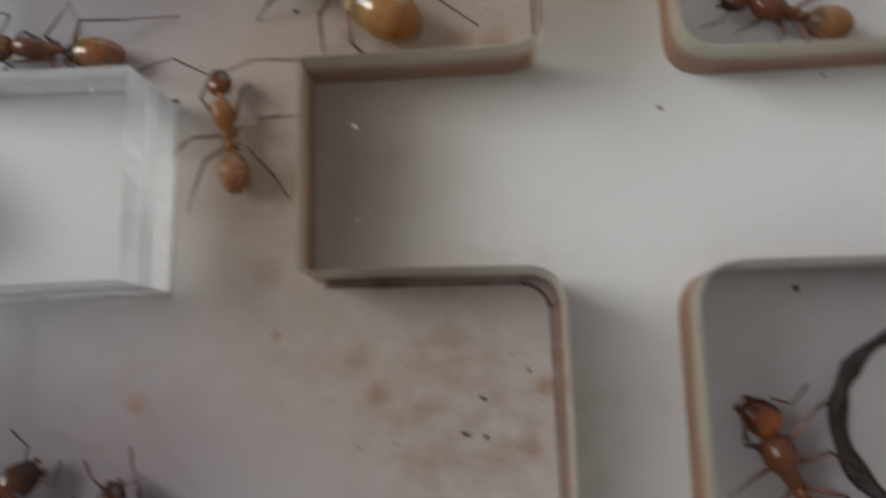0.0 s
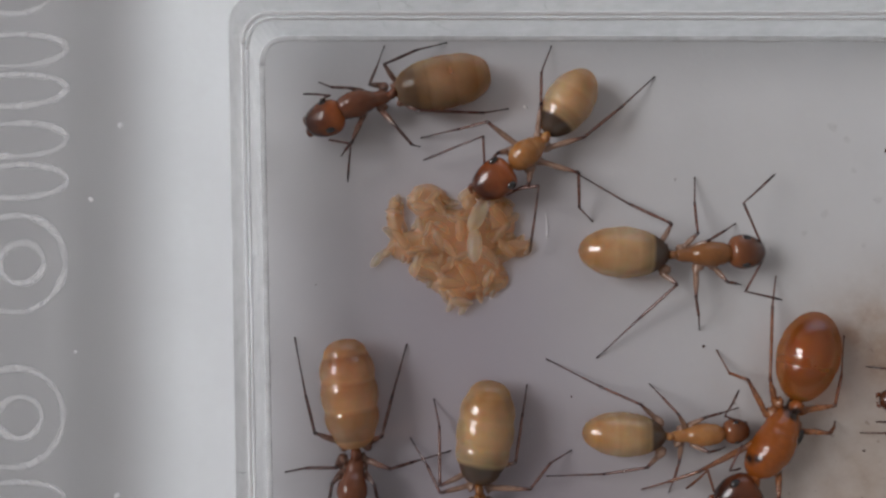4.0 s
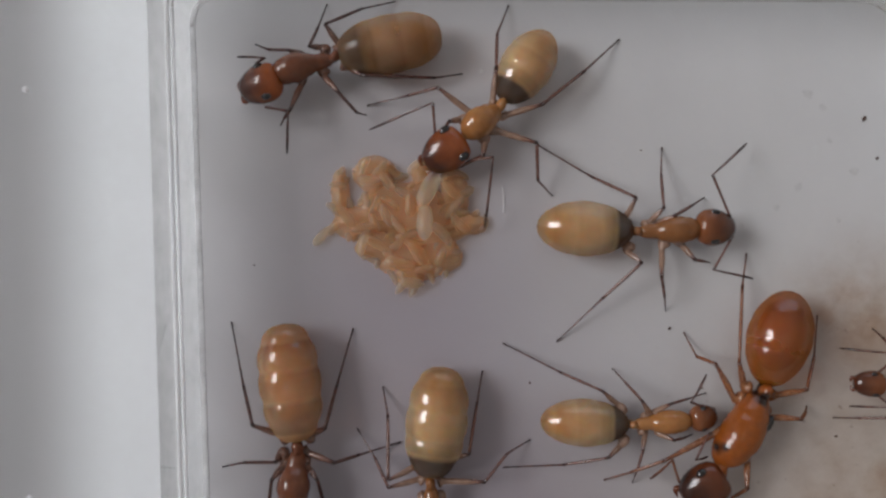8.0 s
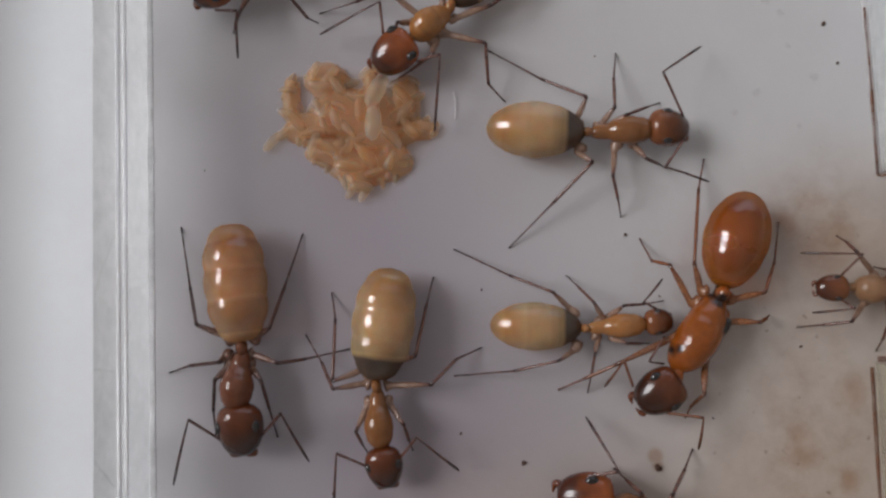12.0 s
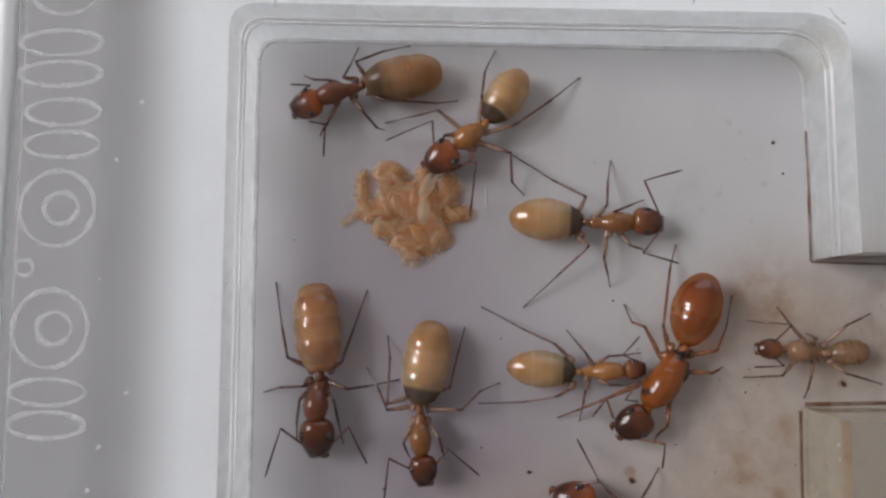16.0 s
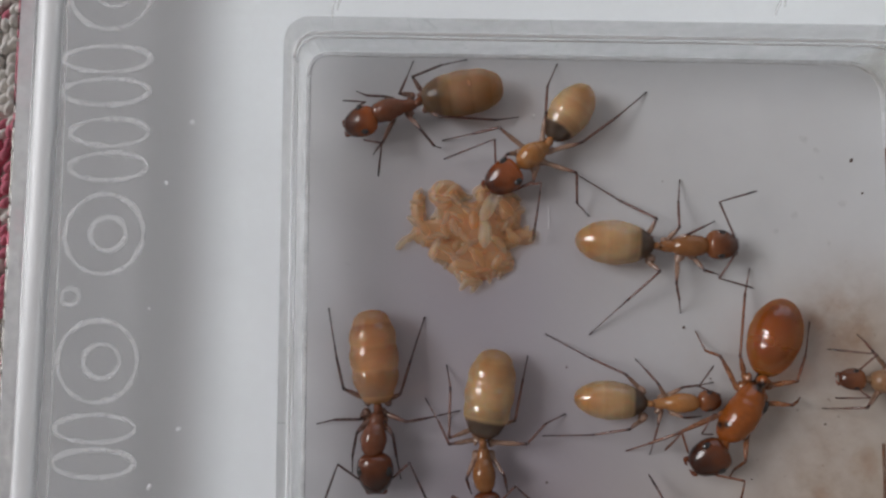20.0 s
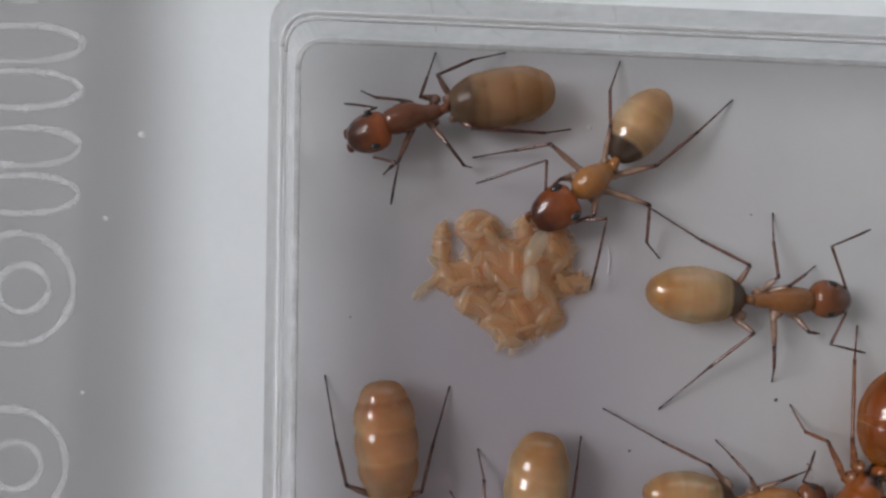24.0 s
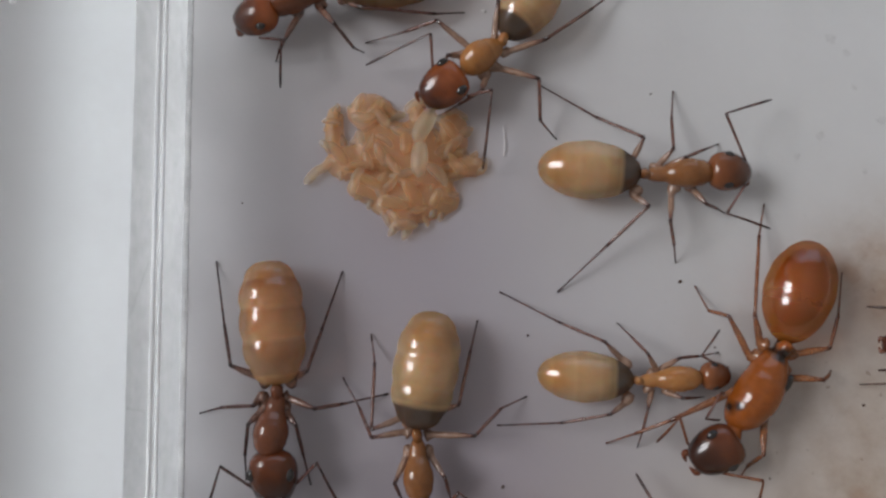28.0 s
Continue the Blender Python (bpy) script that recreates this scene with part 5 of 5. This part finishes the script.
def engraving():
    """Worn outlined shapes cut into the border, a mark each."""
    marks = ((-26.0, 21.6, 2.6, 2.5), (-26.1, 16.2, 2.7, 2.05), (-25.8, 11.6, 2.4, 2.1), (-25.9, 6.45, 2.4, 2.4), (-27.8, 2.7, 0.55, 0.5),
             (-26.0, -1.1, 2.4, 2.4), (-26.0, -6.0, 2.4, 2.0))
    for k, (x, y, hx, hy) in enumerate(marks):
        mark = thing("engraved_mark", (x, y, 6.0), "worn engraved outline cut into the clear acrylic border", "engraving", "engraved marks")
        if hx < 1:
            rings = ((0, 0, hx, hy),)
        elif k in (0, 3, 5):
            rings = ((0, 0, hx, hy), (0.25, 0, hx * 0.45, hy * 0.42))
        else:
            rings = ((0, hy * 0.5, hx, hy * 0.40), (0, -hy * 0.5, hx, hy * 0.40))
        for cx, cy, a, b in rings:
            ring = [(cx + a * math.cos(q), cy + b * math.sin(q), 0.03) for q in (2 * math.pi * j / 40 for j in range(41))]
            wide = [0.15 * (1 + 0.8 * noise.noise(Vector((x + p[0] * 1.1, y + p[1] * 1.1, 0)))) for p in ring]
            link("outline", tube(ring, wide, [0.03] * 41, 6), FROST, mark)


engraving()


def edge_point(angle, r):
    """A point on the outline of a hexagon that has a corner at 45 degrees."""
    off = radians((angle - 45) % 60 - 30)
    d = r * math.cos(radians(30)) / math.cos(off)
    return d * math.cos(radians(angle)), d * math.sin(radians(angle))


def bolt():
    at = (-19.7, -26.0, 6.0)
    whole = thing("hex_bolt", at, "zinc plated steel hex bolt with stamped head", "bolt")
    n = 6
    bm = bmesh.new()
    r = 4.0
    lo = [bm.verts.new((r * math.cos(a), r * math.sin(a), 0.03)) for a in (radians(60 * k + 45) for k in range(n))]
    hi = [bm.verts.new((v.co.x, v.co.y, 1.92)) for v in lo]
    m = 48
    bm.faces.new(lo[::-1])
    for k in range(n):
        bm.faces.new((lo[k], lo[(k + 1) % n], hi[(k + 1) % n], hi[k]))
    bm.faces.new(hi)
    bmesh.ops.recalc_face_normals(bm, faces=bm.faces)
    head = link("head", bm, STEEL, whole, smooth=False)
    bm = bmesh.new()
    foot = [bm.verts.new((*edge_point(k * 360 / m + 45, r - 0.02), 1.93)) for k in range(m)]
    rim = [bm.verts.new((3.15 * math.cos(a), 3.15 * math.sin(a), 2.12)) for a in (radians(360 * k / m + 45) for k in range(m))]
    for k in range(m):
        bm.faces.new((foot[k], foot[(k + 1) % m], rim[(k + 1) % m], rim[k]))
    link("chamfer", bm, STEEL_EDGE, head, "chamfer painted lighter for its highlight")
    link("face", tube([(0, 0, 1.93), (0, 0, 2.09), (0, 0, 2.15)], [3.15, 3.15, 3.07], segs=m), STEEL, head, "dull blue-grey stamped face", False)
    link("shank", tube([(0, 0, -6.2), (0, 0, 0.05)], [1.95, 1.95], segs=20), STEEL, whole)
    curve = bpy.data.curves.new("strength_mark", "FONT")
    curve.body, curve.size, curve.extrude, curve.bevel_depth, curve.bevel_resolution, curve.align_x, curve.align_y = "8.8", 2.9 * MM, 0.04 * MM, 0.09 * MM, 3, "CENTER", "CENTER"
    text = new("strength_mark", curve)
    text.data.materials.append(STEEL_EDGE)
    text.parent = head
    text.matrix_basis = pose(0, 0, 2.2 * MM, 0, 0, 29)
    return whole


bolt()


def port():
    """The round opening in the side chamber."""
    at = (42.5, -41.5, 0.0)
    whole = thing("round_port", at, "round grey port with a dark soiled rim in the nest floor", "port")
    ring = [(5.0 * math.cos(q), 5.0 * math.sin(q), 0.15) for q in (2 * math.pi * k / 48 for k in range(49))]
    wide = [0.48 + 0.35 * noise.noise(Vector((p[0] * 0.6, p[1] * 0.6, 5.0))) for p in ring]
    link("rim", tube(ring, wide, [0.12] * 49, 10), PORT_DIRT, whole, "soft dark rim of dirt")
    link("disc", tube([(0, 0, -0.02), (0, 0, 0.06)], [4.9, 4.9], segs=48), GREY_BACK, whole, smooth=False)


port()


def dust():
    rng = random.Random(9)
    spots = ((0.35, 15.0, 1), (-3.8, -9.2, 1), (-18.5, -12.0, 1), (-21.0, -5.0, 1.2), (-22.2, 9.5, 1), (-20.5, -15.5, 1), (-21.5, -20.0, 1), (-13.2, -20.9, 1), (-22.6, -8.3, 1.3), (12.0, -25.0, 1),
             (12.1, -30.0, 1), (-8.0, -24.0, 1), (-9.5, -29.5, 1), (-23.0, 2.0, 1), (-24.0, -17.9, 2.4), (-12.2, -21.9, 2.2), (-23.2, -10.9, 1.3), (-26.2, -21.2, 1.6),
             (-10.3, -24.3, 1.8), (-2.4, -22.1, 1.1), (-20.7, 13.2, 1.0), (-24.6, -13.8, 1.2), (-18.9, -18.2, 1.1))
    for x, y, big in spots:
        r = rng.uniform(0.1, 0.17) * big
        bm = ball((0, 0, 0), (r, r * rng.uniform(0.6, 1), r * 0.3), 9)
        for v in bm.verts:
            v.co *= rng.uniform(0.6, 1.25)
        low = min(v.co.z for v in bm.verts)
        ob = link("dust_speck", bm, PALE_DUST)
        inside = -15 < x < 9 and y > -20.4
        ob.matrix_basis = pose(x * MM, y * MM, ((0.05 if inside else 6.0) - low) * MM, 0, 0, rng.uniform(0, 180))
        tagged(ob, "tiny pale speck of dust", "dust", "specks of dust")
    hair = link("fibre", tube(bent([(0, -0.75, 0.1), (0.05, 0, 0.16), (0, 0.75, 0.1)], 4), [0.022] * 9, segs=6), PALE_DUST)
    hair.location = Vector((1.25, 8.0, 0.0)) * MM
    tagged(hair, "short pale fibre lying on the white floor", "fibre")


dust()


def motions():
    """One ant lowers a feeler; the small one in the passage turns as it settles."""
    whip = RESTLESS[1][0]
    x, y, z = whip.location
    walk(whip, [(t, pose(x, y, z, 0, 0, turn)) for t, turn in ((0.0, 0.0), (11.0, 1.0), (12.5, 0.0), (14.5, -16.0), (17.0, -15.0), (20.0, -16.5), (25.0, -16.0), (28.0, -13.0))])
    for whip, sign in zip(WANDERER[1], (1, -1)):
        x, y, z = whip.location
        walk(whip, [(t, pose(x, y, z, 0, 0, sign * turn)) for t, turn in ((0.0, 70.0), (0.4, 75.0), (0.7, 45.0), (1.0, 8.0), (1.2, 0.0), (28.0, 0.0))])
    runner = WANDERER[0]
    x, y, z = runner.location
    walk(runner, [(t, pose(x + dx * MM, y + dy * MM, z, 0, 0, turn)) for t, dx, dy, turn in SETTLING])


# seconds, shift in millimetres, turn in degrees
SETTLING = ((0.0, -0.35, -0.25, 12.0), (0.3, -0.15, -0.1, 5.5), (0.6, 0.0, -0.1, 3.0), (0.9, 0.02, -0.05, 0.6), (1.2, 0.0, 0.0, 0.0), (1.6, 0.25, 0.1, 0.0), (2.0, 0.3, 0.3, 0.0), (28.0, 0.3, 0.3, 0.0))
motions()
